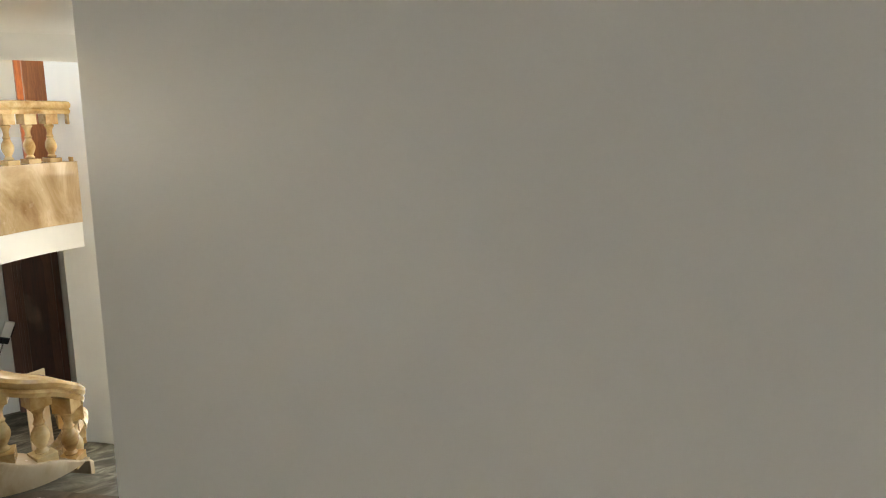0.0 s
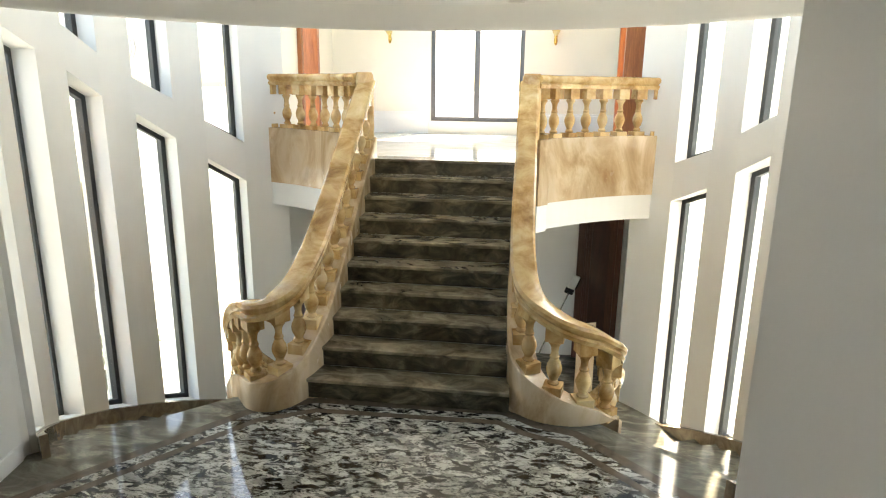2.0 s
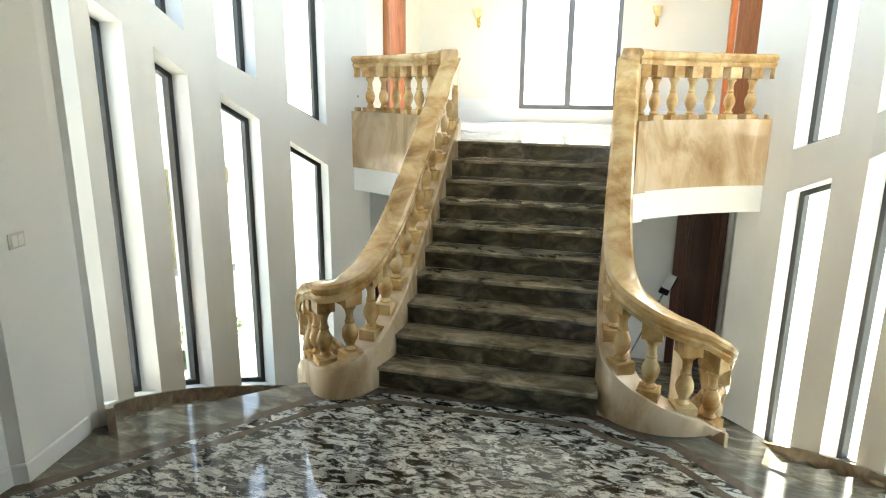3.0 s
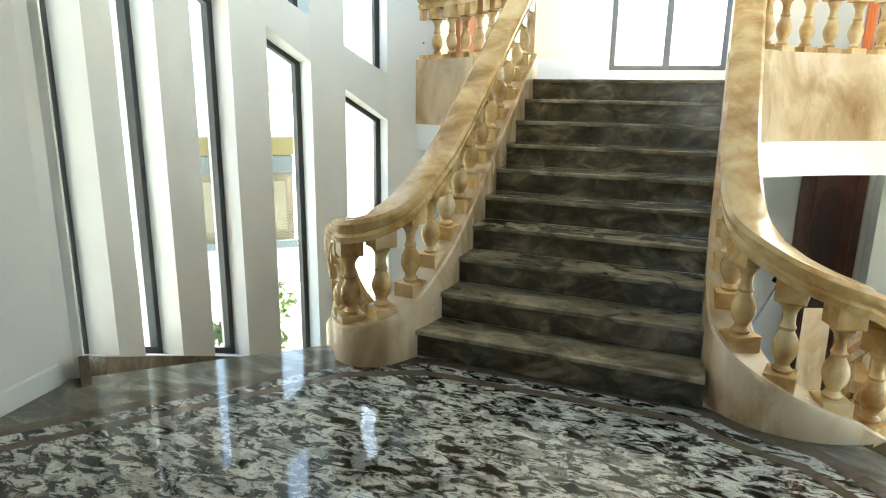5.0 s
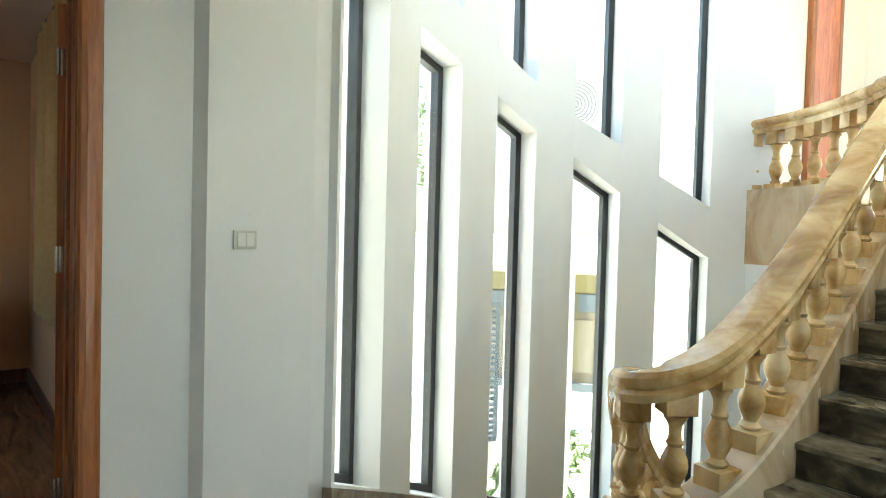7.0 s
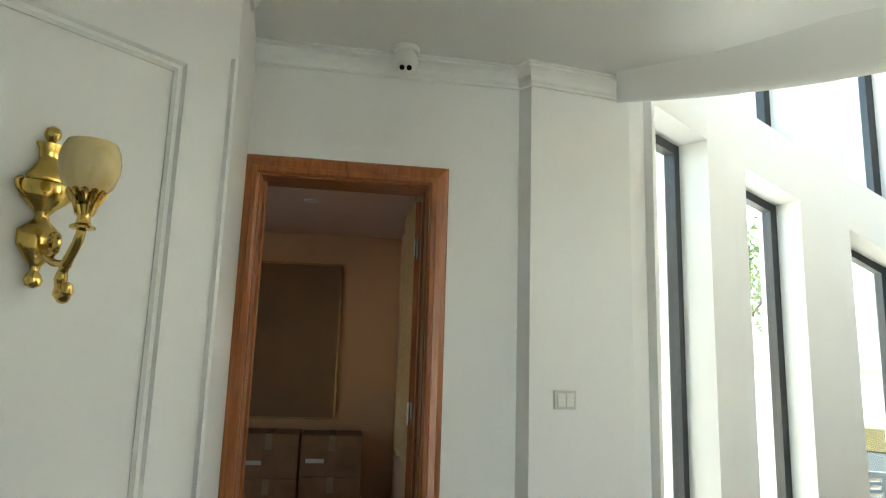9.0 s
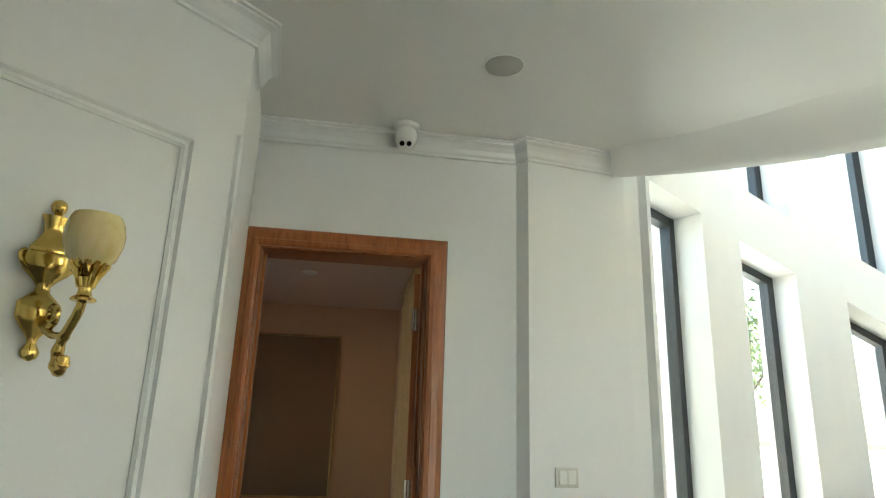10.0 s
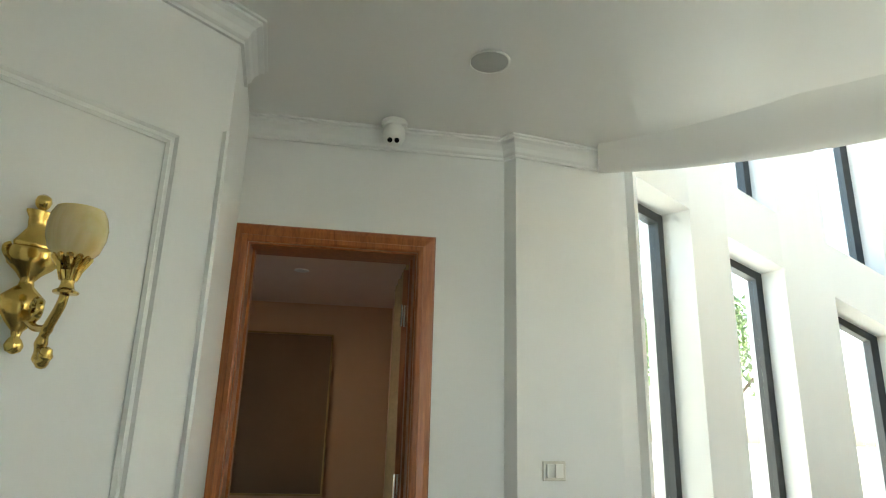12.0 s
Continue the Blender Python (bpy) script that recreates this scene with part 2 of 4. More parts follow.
def sections(bm, rings, close=False, caps=True):
    """Skins a row of rings of equal length."""
    vs = [[bm.verts.new(p) for p in r] for r in rings]
    n = len(vs[0])
    pairs = list(zip(vs, vs[1:])) + ([(vs[-1], vs[0])] if close else [])
    for a, b in pairs:
        for i in range(n):
            bm.faces.new((a[i], a[(i + 1) % n], b[(i + 1) % n], b[i]))
    if caps and not close:
        bm.faces.new(vs[0][::-1])
        bm.faces.new(vs[-1])
    return bm


def sweep(bm, path, profile, up=Vector((0, 0, 1)), caps=True):
    """Profile points (side, height) carried along the path with the height kept upright."""
    rings = []
    for i, p in enumerate(path):
        t = path[min(i + 1, len(path) - 1)] - path[max(i - 1, 0)]
        t.z = 0
        t.normalize()
        side = Vector((t.y, -t.x, 0))
        rings.append([p + side * s + up * h for s, h in profile])
    return sections(bm, rings, False, caps)


def tube(bm, path, radii, seg=10):
    rings = []
    ref = Vector((0.3, 0.2, 0.93))
    for i, p in enumerate(path):
        t = (path[min(i + 1, len(path) - 1)] - path[max(i - 1, 0)]).normalized()
        u = t.cross(ref)
        if u.length < 0.05:
            u = t.cross(Vector((1, 0, 0)))
        u.normalize()
        v = t.cross(u)
        r = radii if isinstance(radii, (int, float)) else radii[i]
        rings.append([p + (u * math.cos(2 * math.pi * k / seg) + v * math.sin(2 * math.pi * k / seg)) * r for k in range(seg)])
    return sections(bm, rings)


def spline(pts, n=12):
    """Catmull-Rom through the points."""
    P = [Vector(p) for p in pts]
    P = [2 * P[0] - P[1]] + P + [2 * P[-1] - P[-2]]
    out = []
    for i in range(1, len(P) - 2):
        a, b, c, d = P[i - 1:i + 3]
        for k in range(n):
            t = k / n
            out.append(0.5 * ((2 * b) + (c - a) * t + (2 * a - 5 * b + 4 * c - d) * t * t + (3 * b - a - 3 * c + d) * t ** 3))
    out.append(P[-2])
    return out


def prism(bm, poly, z0, z1):
    lo, hi = [bm.verts.new((x, y, z0)) for x, y in poly], [bm.verts.new((x, y, z1)) for x, y in poly]
    n = len(poly)
    bm.faces.new(lo[::-1])
    bm.faces.new(hi)
    for i in range(n):
        bm.faces.new((lo[i], lo[(i + 1) % n], hi[(i + 1) % n], hi[i]))
    return bm


def curved_block(bm, th0, th1, r0, r1, zb, zt, side=-1, step=3.0):
    """A piece of the round wall; zb and zt are functions of the angle."""
    n = max(1, int(math.ceil(abs(th1 - th0) / step)))
    rings = []
    for i in range(n + 1):
        th = th0 + (th1 - th0) * i / n
        rings.append([polar(th, r0, zb(th), side), polar(th, r1, zb(th), side), polar(th, r1, zt(th), side), polar(th, r0, zt(th), side)])
    return sections(bm, rings)


def BM():
    return bmesh.new()


# ---- round stairwell: walls and windows ----
OPEN = [(54.2, 63.3), (70.6, 79.9), (87.7, 96.1), (104.0, 113.9), (121.5, 134.4)]
# heads of the lower windows and sills of the upper ones, (north end, south end) of each opening
HEADS = {-1: [(1.23, 1.56), (1.82, 2.12), (2.295, 2.53), (2.69, 2.83), (2.92, 2.91)],
         1: [(1.15, 1.38), (1.60, 1.83), (2.03, 2.23), (2.42, 2.57), (2.70, 2.75)]}
UPPER = {-1: [(1.72, 2.00), (2.26, 2.48), (2.70, 2.93), (3.10, 3.24), (3.36, 3.50)],
         1: [(1.60, 1.79), (2.00, 2.21), (2.44, 2.66), (2.84, 2.98), (3.10, 3.24)]}
TOPW = 6.2


def z_sill(th):
    return -0.20 - (122.5 - th) * 0.0243


def line(f, a, b):
    fa, fb = f(a), f(b)
    return lambda th: fa + (fb - fa) * (th - a) / (b - a)


def between(a, b, ends):
    return lambda th: ends[0] + (ends[1] - ends[0]) * (th - a) / (b - a)


def const(v):
    return lambda th: v


for side, word in ((-1, "west"), (1, "east")):
    bm = BM()
    edges = [44.0] + [v for ab in OPEN for v in ab] + [135.4 if side < 0 else 138.0]
    for k in range(0, len(edges), 2):
        curved_block(bm, edges[k], edges[k + 1], RI, RO, const(GROUND - 0.4), const(TOPW), side)
    for a0, a1 in OPEN:
        curved_block(bm, a0, a1, RI, RO, const(GROUND - 0.4), line(z_sill, a0, a1), side, 20)
        k = OPEN.index((a0, a1))
        curved_block(bm, a0, a1, RI, RO, between(a0, a1, HEADS[side][k]), between(a0, a1, UPPER[side][k]), side, 20)
        curved_block(bm, a0, a1, RI, RO, const(5.7), const(TOPW), side, 20)
    structure("wall_" + word, bm, WHITE, "white painted curved stairwell wall with tall slanted window openings", "wall")


def slanted_window(a0, a1, zb, zt, side):
    w = thing("window", "tall narrow window with a slanted head in a dark grey aluminium frame", "window", "stairwell windows", "structure")
    r0, r1, fw = RI + 0.19, RI + 0.26, 1.0

    def bar(ths, zs, name="window_frame"):
        b = BM()
        rings = []
        for th, (lo, hi) in zip(ths, zs):
            rings.append([polar(th, r0, lo, side), polar(th, r1, lo, side), polar(th, r1, hi, side), polar(th, r0, hi, side)])
        part(name, sections(b, rings), FRAME, w)
    bar((a0, a0 + fw), [(zb(a0), zt(a0)), (zb(a0 + fw), zt(a0 + fw))])
    bar((a1 - fw, a1), [(zb(a1 - fw), zt(a1 - fw)), (zb(a1), zt(a1))])
    i0, i1, t = a0 + fw, a1 - fw, 0.06
    bar((i0, i1), [(zt(i0) - t, zt(i0)), (zt(i1) - t, zt(i1))])
    bar((i0, i1), [(zb(i0), zb(i0) + t), (zb(i1), zb(i1) + t)])
    b = BM()
    g0, g1 = RI + 0.22, RI + 0.228
    rings = [[polar(th, g0, zb(th) + t, side), polar(th, g1, zb(th) + t, side), polar(th, g1, zt(th) - t, side), polar(th, g0, zt(th) - t, side)] for th in (i0, i1)]
    p = part("pane", sections(b, rings), GLASS, w)
    p.visible_shadow = False


for side in (-1, 1):
    for (a0, a1), head, sill in zip(OPEN, HEADS[side], UPPER[side]):
        slanted_window(a0, a1, line(z_sill, a0, a1), between(a0, a1, head), side)
        slanted_window(a0, a1, between(a0, a1, sill), const(5.7), side)

# added fill lamps that boost the sky in the two western openings beside the lobby
for a0, a1, z0, z1 in ((121.5, 134.4, -0.2, 2.9), (104.0, 113.9, -0.6, 2.7)):
    p, q = polar(a0, RO + 0.05), polar(a1, RO + 0.05)
    mid = (p + q) / 2 + Vector((0, 0, (z0 + z1) / 2))
    la = bpy.data.lights.new("window_sky_fill", "AREA")
    la.shape, la.size, la.size_y = "RECTANGLE", (p - q).length, z1 - z0
    la.energy, la.color = 1.7, (0.90, 0.97, 1.0)
    lo = new("window_sky_fill", la)
    lo.matrix_world = look(mid, (0, CY, mid.z))

# roof over the stairwell
bm = BM()
prism(bm, [(-4, -3.2), (4, -3.2), (4, 7), (-4, 7)], TOPW, TOPW + 0.2)
structure("ceiling_stairwell", bm, CEILING_P, "white ceiling high above the stairwell", "ceiling")

# ---- lobby floor ----
RI_IN = 1.76
LX = -2.25


# inlaid lines of the lobby floor, run from the west wall round the foot of the stairs to the east wall
INLAY = [(-2.17, -2.85), (-2.17, -1.72), (-1.05, -0.21), (-0.62, 0.03), (0.83, 0.075), (0.93, 0.02), (1.05, -0.065), (1.19, -0.115), (1.35, -0.155), (2.15, -0.96), (2.15, -2.85)]


def inset(pts, d):
    """The same line moved to the right of the way walked, with mitred corners."""
    P = [Vector(p) for p in pts]
    out = []
    for i, p in enumerate(P):
        d0 = (p - P[i - 1]).normalized() if i else (P[1] - p).normalized()
        d1 = (P[i + 1] - p).normalized() if i < len(P) - 1 else d0
        n0, n1 = Vector((d0.y, -d0.x)), Vector((d1.y, -d1.x))
        m = (n0 + n1).normalized()
        q = p + m * (d / max(0.4, m.dot(n0)))
        out.append((q.x, q.y))
    return out


bm = BM()
prism(bm, [(-2.6, -4.4), (-2.6, -1.5), (-2.29, -0.98), (-1.31, 0.02), (-0.7, 0.10), (0.7, 0.10), (1.31, 0.02), (2.29, -0.98), (2.6, -1.5), (2.6, -4.4)], -0.25, -0.006)
curved_block(bm, EAST_TURN + 140, EAST_TURN + 131.0, RI_IN - 0.05, RI - 0.01, const(-0.25), const(-0.008), 1, 2)
structure("floor_lobby", bm, DARK, "polished dark grey marble floor of the lobby", "floor")


def inlay(name, d0, d1, mat, label, z):
    o, i = inset(INLAY, d0), inset(INLAY, d1)
    b = BM()
    for k in range(len(o) - 1):
        prism(b, [o[k], o[k + 1], i[k + 1], i[k]], -0.02, z)
    return structure(name, b, mat, label, "floor")


inlay("floor_inlay_outer_band", -0.085, 0.0, BAND, "narrow inlaid brown marble band", -0.003)
inlay("floor_inlay_granite", 0.0, 0.088, GRANITE, "narrow inlaid strip of black and white granite", -0.002)
inlay("floor_inlay_band", 0.088, 0.150, BAND, "narrow inlaid brown marble band", -0.0015)
bm = BM()
prism(bm, inset(INLAY, 0.150), -0.02, -0.002)
structure("floor_granite", bm, GRANITE, "polished black and white granite field of the lobby floor", "floor")
# steps that lead down from the raised passage, between the diagonal walls
STEP_Y = -3.05
steps = thing("passage_steps", "six granite steps down from the passage to the lobby", "staircase")
for k in range(6):
    z, y1 = RISE * (k + 1), STEP_Y - GO * k
    y0 = y1 - GO if k < 5 else -6.9
    xs = []
    for y in (y1, y0):
        u = min(1.0, max(0.0, (y + 2.862) / (-4.25 + 2.862)))
        w = min(1.0, max(0.0, (y + 3.01) / (-4.05 + 3.01)))
        xs.append((-1.425 + u * 1.295 - 0.05, 2.25 - w * 1.15 + 0.05))
    b = BM()
    poly = [(xs[0][0], y1), (xs[1][0], y0), (xs[1][1], y0), (xs[0][1], y1)]
    if k == 5:
        poly = [(-0.19, y1), (-0.19, y0), (1.15, y0), (1.15, y1)]
    prism(b, poly, -0.004, z)
    if k < 5:
        part("step", b, GRANITE, steps)
    else:
        structure("floor_passage", b, GRANITE, "polished granite floor of the raised passage", "floor")
bm = BM()
prism(bm, [(-1.5, -3.0), (-2.4, -2.96), (-2.4, -2.85), (2.4, -2.85), (2.4, -2.96), (2.2, -3.1), (-1.3, -3.1)], -0.25, -0.003)
structure("floor_lobby_south", bm, GRANITE, "polished granite edge of the lobby floor", "floor")

# ---- main staircase ----
stair = thing("main_staircase", "straight marble staircase of ten steps with veined risers, coloured darker as if in shade", "staircase")
for k in range(10):
    y, z = Y0 + GO * k, RISE * (k + 1)
    xa, xb = -0.80, 0.88
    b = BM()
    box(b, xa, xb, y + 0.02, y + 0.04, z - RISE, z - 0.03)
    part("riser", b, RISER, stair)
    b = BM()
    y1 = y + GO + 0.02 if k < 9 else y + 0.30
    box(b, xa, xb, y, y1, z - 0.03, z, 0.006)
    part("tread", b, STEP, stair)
b = BM()
rings = []
for x in (-0.79, 0.87):
    rings.append([Vector((x, Y0 + 0.3, -0.2)), Vector((x, 2.40, -0.2)), Vector((x, 2.40, 1.35)), Vector((x, Y0 + 0.3, 0.03))])
part("stair_core", sections(b, rings), WHITE, stair)

# ---- balustrades ----
BAL = [(0.030, 0.062), (0.042, 0.070), (0.046, 0.082), (0.036, 0.094), (0.030, 0.105), (0.034, 0.118), (0.050, 0.140), (0.062, 0.170), (0.066, 0.200), (0.060, 0.232),
       (0.045, 0.262), (0.034, 0.285), (0.040, 0.294), (0.042, 0.304), (0.034, 0.314), (0.030, 0.340), (0.033, 0.375), (0.040, 0.402), (0.050, 0.412), (0.052, 0.424), (0.040, 0.436)]


def baluster_mesh():
    b = BM()
    lathe(b, [(r * 0.90 if 0.12 < z < 0.40 else r, z) for r, z in BAL], 18)
    box(b, -0.070, 0.070, -0.070, 0.070, -0.03, 0.064, 0.004)
    box(b, -0.068, 0.068, -0.068, 0.068, 0.436, 0.56, 0.004)
    return b


BAL_MESH = part("baluster", baluster_mesh(), GOLD, smooth=True)
for poly in BAL_MESH.data.polygons:
    if poly.center.z < 0.066 or poly.center.z > 0.434:
        poly.use_smooth = False
RAIL = [(s * 1.08, h * 1.22) for s, h in [(-0.070, -0.115), (-0.082, -0.085), (-0.066, -0.070), (-0.088, -0.050), (-0.092, -0.025), (-0.075, -0.006), (-0.03, 0.0), (0.03, 0.0), (0.075, -0.006), (0.092, -0.025), (0.088, -0.050), (0.066, -0.070), (0.082, -0.085), (0.070, -0.115)]]


def along(path, gap, start=0.1):
    """Evenly spaced places on a path, with the heading."""
    out, need = [], start
    for p, q in zip(path, path[1:]):
        d = Vector((q.x - p.x, q.y - p.y)).length
        while need <= d and d > 0:
            out.append((p.lerp(q, need / d), math.degrees(math.atan2(q.y - p.y, q.x - p.x))))
            need += gap
        need -= d
    return out


def stringer(name, path, half, drop, floor, mat, parent, label=""):
    b = BM()
    rings = []
    for i, p in enumerate(path):
        t = path[min(i + 1, len(path) - 1)] - path[max(i - 1, 0)]
        t.z = 0
        t.normalize()
        s = Vector((t.y, -t.x, 0)) * half
        zt, zb = p.z - drop, floor(p)
        rings.append([Vector((p.x, p.y, zb)) - s, Vector((p.x, p.y, zb)) + s, Vector((p.x, p.y, zt - 0.015)) + s, Vector((p.x, p.y, zt)) + s * 0.9, Vector((p.x, p.y, zt)) - s * 0.9, Vector((p.x, p.y, zt - 0.015)) - s])
    return part(name, sections(b, rings), mat, parent, label, smooth=True)


def side_z(th):
    return (th - 137) * RISE / 7.0


for side, word in ((-1, "west"), (1, "east")):
    bal = thing("balustrade", "honey coloured marble stair balustrade with vase balusters, curling at the foot", "balustrade", "stair balustrades")
    s = -side

    def mx(x, y, z):
        if y > 2.7:
            return (-side * x, y, z)
        u = min(1.0, max(0.0, y / 2.5))
        return (-side * x + (0.13 - 0.03 * u if side == 1 else 0.06 - 0.10 * u), y, z)
    top = [mx(-0.80, 2.56, 2.50), mx(-0.80, 2.22, 2.30), mx(-0.80, 1.4, 1.76), mx(-0.80, 0.75, 1.34), mx(-0.82, 0.40, 1.13), mx(-0.88, 0.12, 0.965), mx(-0.98, -0.05, 0.885), mx(-1.10, -0.07, 0.845), mx(-1.21, 0.04, 0.82)]
    if side > 0:
        # wider curl towards the longer east landing
        top[-5:] = [(0.945, 0.42, 1.13), (0.985, 0.25, 1.01), (1.07, 0.145, 0.93), (1.21, 0.095, 0.845), (1.36, 0.095, 0.78), (1.50, 0.145, 0.72), (1.62, 0.24, 0.61), (1.67, 0.40, 0.48)]
        for th in (113, 105, 96, 85, 74, 64):
            top.append(tuple(polar(th + EAST_TURN, 1.81, 0.87 + side_z(th - 1.0), side)))
    else:
        for th in (129, 118, 107, 96, 85, 74, 64):
            top.append(tuple(polar(th, RI_IN, 0.87 + side_z(th), side)))
    path = spline(top, 8)
    b = BM()
    part("handrail", sweep(b, path, RAIL), GOLD, bal, "smooth honey marble handrail", True)
    stringer("stringer", path, 0.105, 0.62, lambda p: max(GROUND, min(-0.24, p.z - 1.35)) if (p.y > 0.35 and abs(p.x) < 1.2) or abs(p.x) > (1.2 if side < 0 else 1.63) else -0.005, BEIGE, bal, "beige marble string under the balusters")
    for p, a in along(path, 0.225, 0.12):
        o = new("baluster", BAL_MESH.data)
        o.matrix_world = pose(p.x, p.y, p.z - 0.635, 0, 0, a) @ Matrix.Diagonal((1, 1, 0.95, 1))
        o.parent = bal
    # gallery front
    gal = thing("gallery_balustrade", "curved marble gallery balustrade with vase-shaped balusters on a high marble plinth", "balustrade", "gallery balustrades")
    gp = []
    for i in range(17):
        u = i / 16
        gp.append(Vector(mx((1 - u) ** 2 * -0.86 + 2 * u * (1 - u) * -1.60 + u * u * -2.46, (1 - u) ** 2 * 2.56 + 2 * u * (1 - u) * 3.46 + u * u * 3.72, 2.56)))
    b = BM()
    part("handrail", sweep(b, gp, RAIL), GOLD, gal, "", True)
    b = BM()
    part("plinth", sweep(b, gp, [(-0.11, -0.67), (0.11, -0.67), (0.11, -1.375), (-0.11, -1.375)]), BEIGE, gal, "blotched beige marble plinth facing")
    for p, a in along(gp, 0.245, 0.2):
        o = new("baluster", BAL_MESH.data)
        o.matrix_world = pose(p.x, p.y, 1.875, 0, 0, a) @ Matrix.Diagonal((1, 1, 0.99, 1))
        o.parent = gal
    b = BM()
    lathe(b, [(0.10, 1.66), (0.10, 2.53), (0.085, 2.565)], 20, Matrix.Translation(mx(-0.83, 2.58, 0)))
    part("newel", b, GOLD, gal, "", True)
    b = BM()
    sweep(b, gp, [(-0.10, -1.375), (0.10, -1.375), (0.10, -1.67), (-0.10, -1.67)])
    structure("beam_" + word, b, WHITE, "white painted curved beam under the gallery", "beam")
bpy.data.objects.remove(BAL_MESH)

# ---- curved side stairs going down ----
for side, word in ((-1, "west"), (1, "east")):
    st = thing("side_staircase", "curved marble staircase winding down along the wall", "staircase", "curved side stairs")
    so = EAST_TURN - 5.8 if side > 0 else 0.0
    for k in range(10):
        z = -RISE * k
        if k == 0:
            continue
        b = BM()
        curved_block(b, so + 137 - 7 * k + 7.4, so + 137 - 7 * k, RI_IN - 0.05, RI - 0.045, const(z - 0.03), const(z), side, 4)
        part("tread", b, DARK, st)
        b = BM()
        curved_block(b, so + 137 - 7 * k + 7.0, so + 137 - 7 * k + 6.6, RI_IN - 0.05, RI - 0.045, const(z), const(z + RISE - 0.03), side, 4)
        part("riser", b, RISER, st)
    b = BM()
    sc = so + 1.0 if side > 0 else so
    curved_block(b, 138.5, 50, RI - 0.05, RI, lambda t: max(GROUND - 0.02, side_z(t - sc) - 0.45), lambda t: max(GROUND - 0.01, side_z(t - sc) + 0.13), side)
    part("wall_curb", b, CURB, st, "sloping red-brown marble curb along the wall")
    b = BM()
    curved_block(b, so + 137, so + 66, RI_IN - 0.05, RI - 0.05, lambda t: max(GROUND - 0.12, side_z(t - so) - 0.5), lambda t: max(GROUND - 0.04, side_z(t - so) - 0.20), side)
    part("soffit", b, WHITE, st)

# ---- upper hall ----
bm = BM()
prism(bm, [(-0.95, 2.72), (0.95, 2.72), (1.63, 3.34), (2.42, 3.76), (2.42, 6.4), (-2.42, 6.4), (-2.42, 3.76), (-1.63, 3.34)], HALL - 0.12, HALL)
structure("floor_hall", bm, WMARBLE, "glossy white marble floor of the upper hall", "floor")
# far wall with the tall window
bm = BM()
box(bm, -2.6, -0.76, 6.4, 6.6, HALL - 0.3, 6.2)
box(bm, 0.76, 2.6, 6.4, 6.6, HALL - 0.3, 6.2)
box(bm, -0.76, 0.76, 6.4, 6.6, 3.72, 6.2)
box(bm, -0.76, 0.76, 6.4, 6.6, HALL - 0.3, WSILL)
structure("wall_hall_end", bm, HALL_P, "cream papered end wall of the hall", "wall")
w = thing("window", "tall two-leaf glazed door in a grey aluminium frame", "window", "", "structure")
for x0, x1 in ((-0.76, -0.69), (-0.045, 0.045), (0.69, 0.76)):
    b = BM()
    box(b, x0, x1, 6.44, 6.52, WSILL, 3.72, 0.004)
    part("window_frame", b, FRAME2, w)
for x0, x1 in ((-0.69, -0.045), (0.045, 0.69)):
    b = BM()
    box(b, x0, x1, 6.44, 6.52, WSILL, WSILL + 0.07, 0.004)
    part("window_frame", b, FRAME2, w)
    b = BM()
    box(b, x0, x1, 6.475, 6.483, WSILL + 0.07, 3.72)
    part("pane", b, GLASS, w).visible_shadow = False
bm = BM()
for x0, x1 in ((-2.42, -0.80), (0.80, 2.42)):
    box(bm, x0, x1, 6.38, 6.4, HALL, WSILL, 0.004)
    box(bm, x0, x1, 6.37, 6.4, WSILL, WSILL + 0.12, 0.004)
    box(bm, x0, x1, 6.385, 6.4, WSILL + 0.12, WSILL + 0.15)
structure("baseboard_hall", bm, WHITE2, "white baseboard", "baseboard")
for side, word in ((-1, "west"), (1, "east")):
    bm = BM()
    x0, x1 = (side * 2.42, side * 2.62)
    box(bm, min(x0, x1), max(x0, x1), 3.62, 4.75, 0.8, 6.2)
    box(bm, min(x0, x1), max(x0, x1), 5.55, 6.6, HALL - 0.3, 6.2)
    box(bm, min(x0, x1), max(x0, x1), 4.75, 5.55, 4.3, 6.2)
    structure("wall_hall_" + word, bm, HALL_P, "pale side wall of the hall", "wall")
    d = thing("door_hall_" + word, "dark red wooden door frame of a hall doorway", "door", "", "structure")
    for y0, y1 in ((4.75, 4.85), (5.45, 5.55)):
        b = BM()
        box(b, min(side * (2.36 if side < 0 else 2.12), side * 2.66), max(side * (2.36 if side < 0 else 2.12), side * 2.66), y0, y1, HALL, 4.3, 0.01)
        part("jamb", b, TEAK, d)
bm = BM()
box(bm, -2.6, 2.6, 3.4, 6.6, 6.19, 6.3)
structure("ceiling_hall", bm, CEILING_P, "white hall ceiling", "ceiling")

# ---- ground storey under the gallery ----
bm = BM()
rim = [polar(th, RI + 0.02, 0, -1) for th in range(138, 43, -4)] + [Vector((-2.5, 5.3, 0)), Vector((2.5, 5.3, 0))] + [polar(th, RI + 0.02, 0, 1) for th in range(46, 139, 4)]
prism(bm, [(p.x, p.y) for p in rim], GROUND - 0.15, GROUND)
structure("floor_ground", bm, DARK, "dark polished stone floor of the lower storey", "floor")
bm = BM()
box(bm, -2.62, 2.62, 5.2, 5.35, GROUND, 0.9)
structure("wall_ground_end", bm, WHITE, "plain wall below the gallery", "wall")
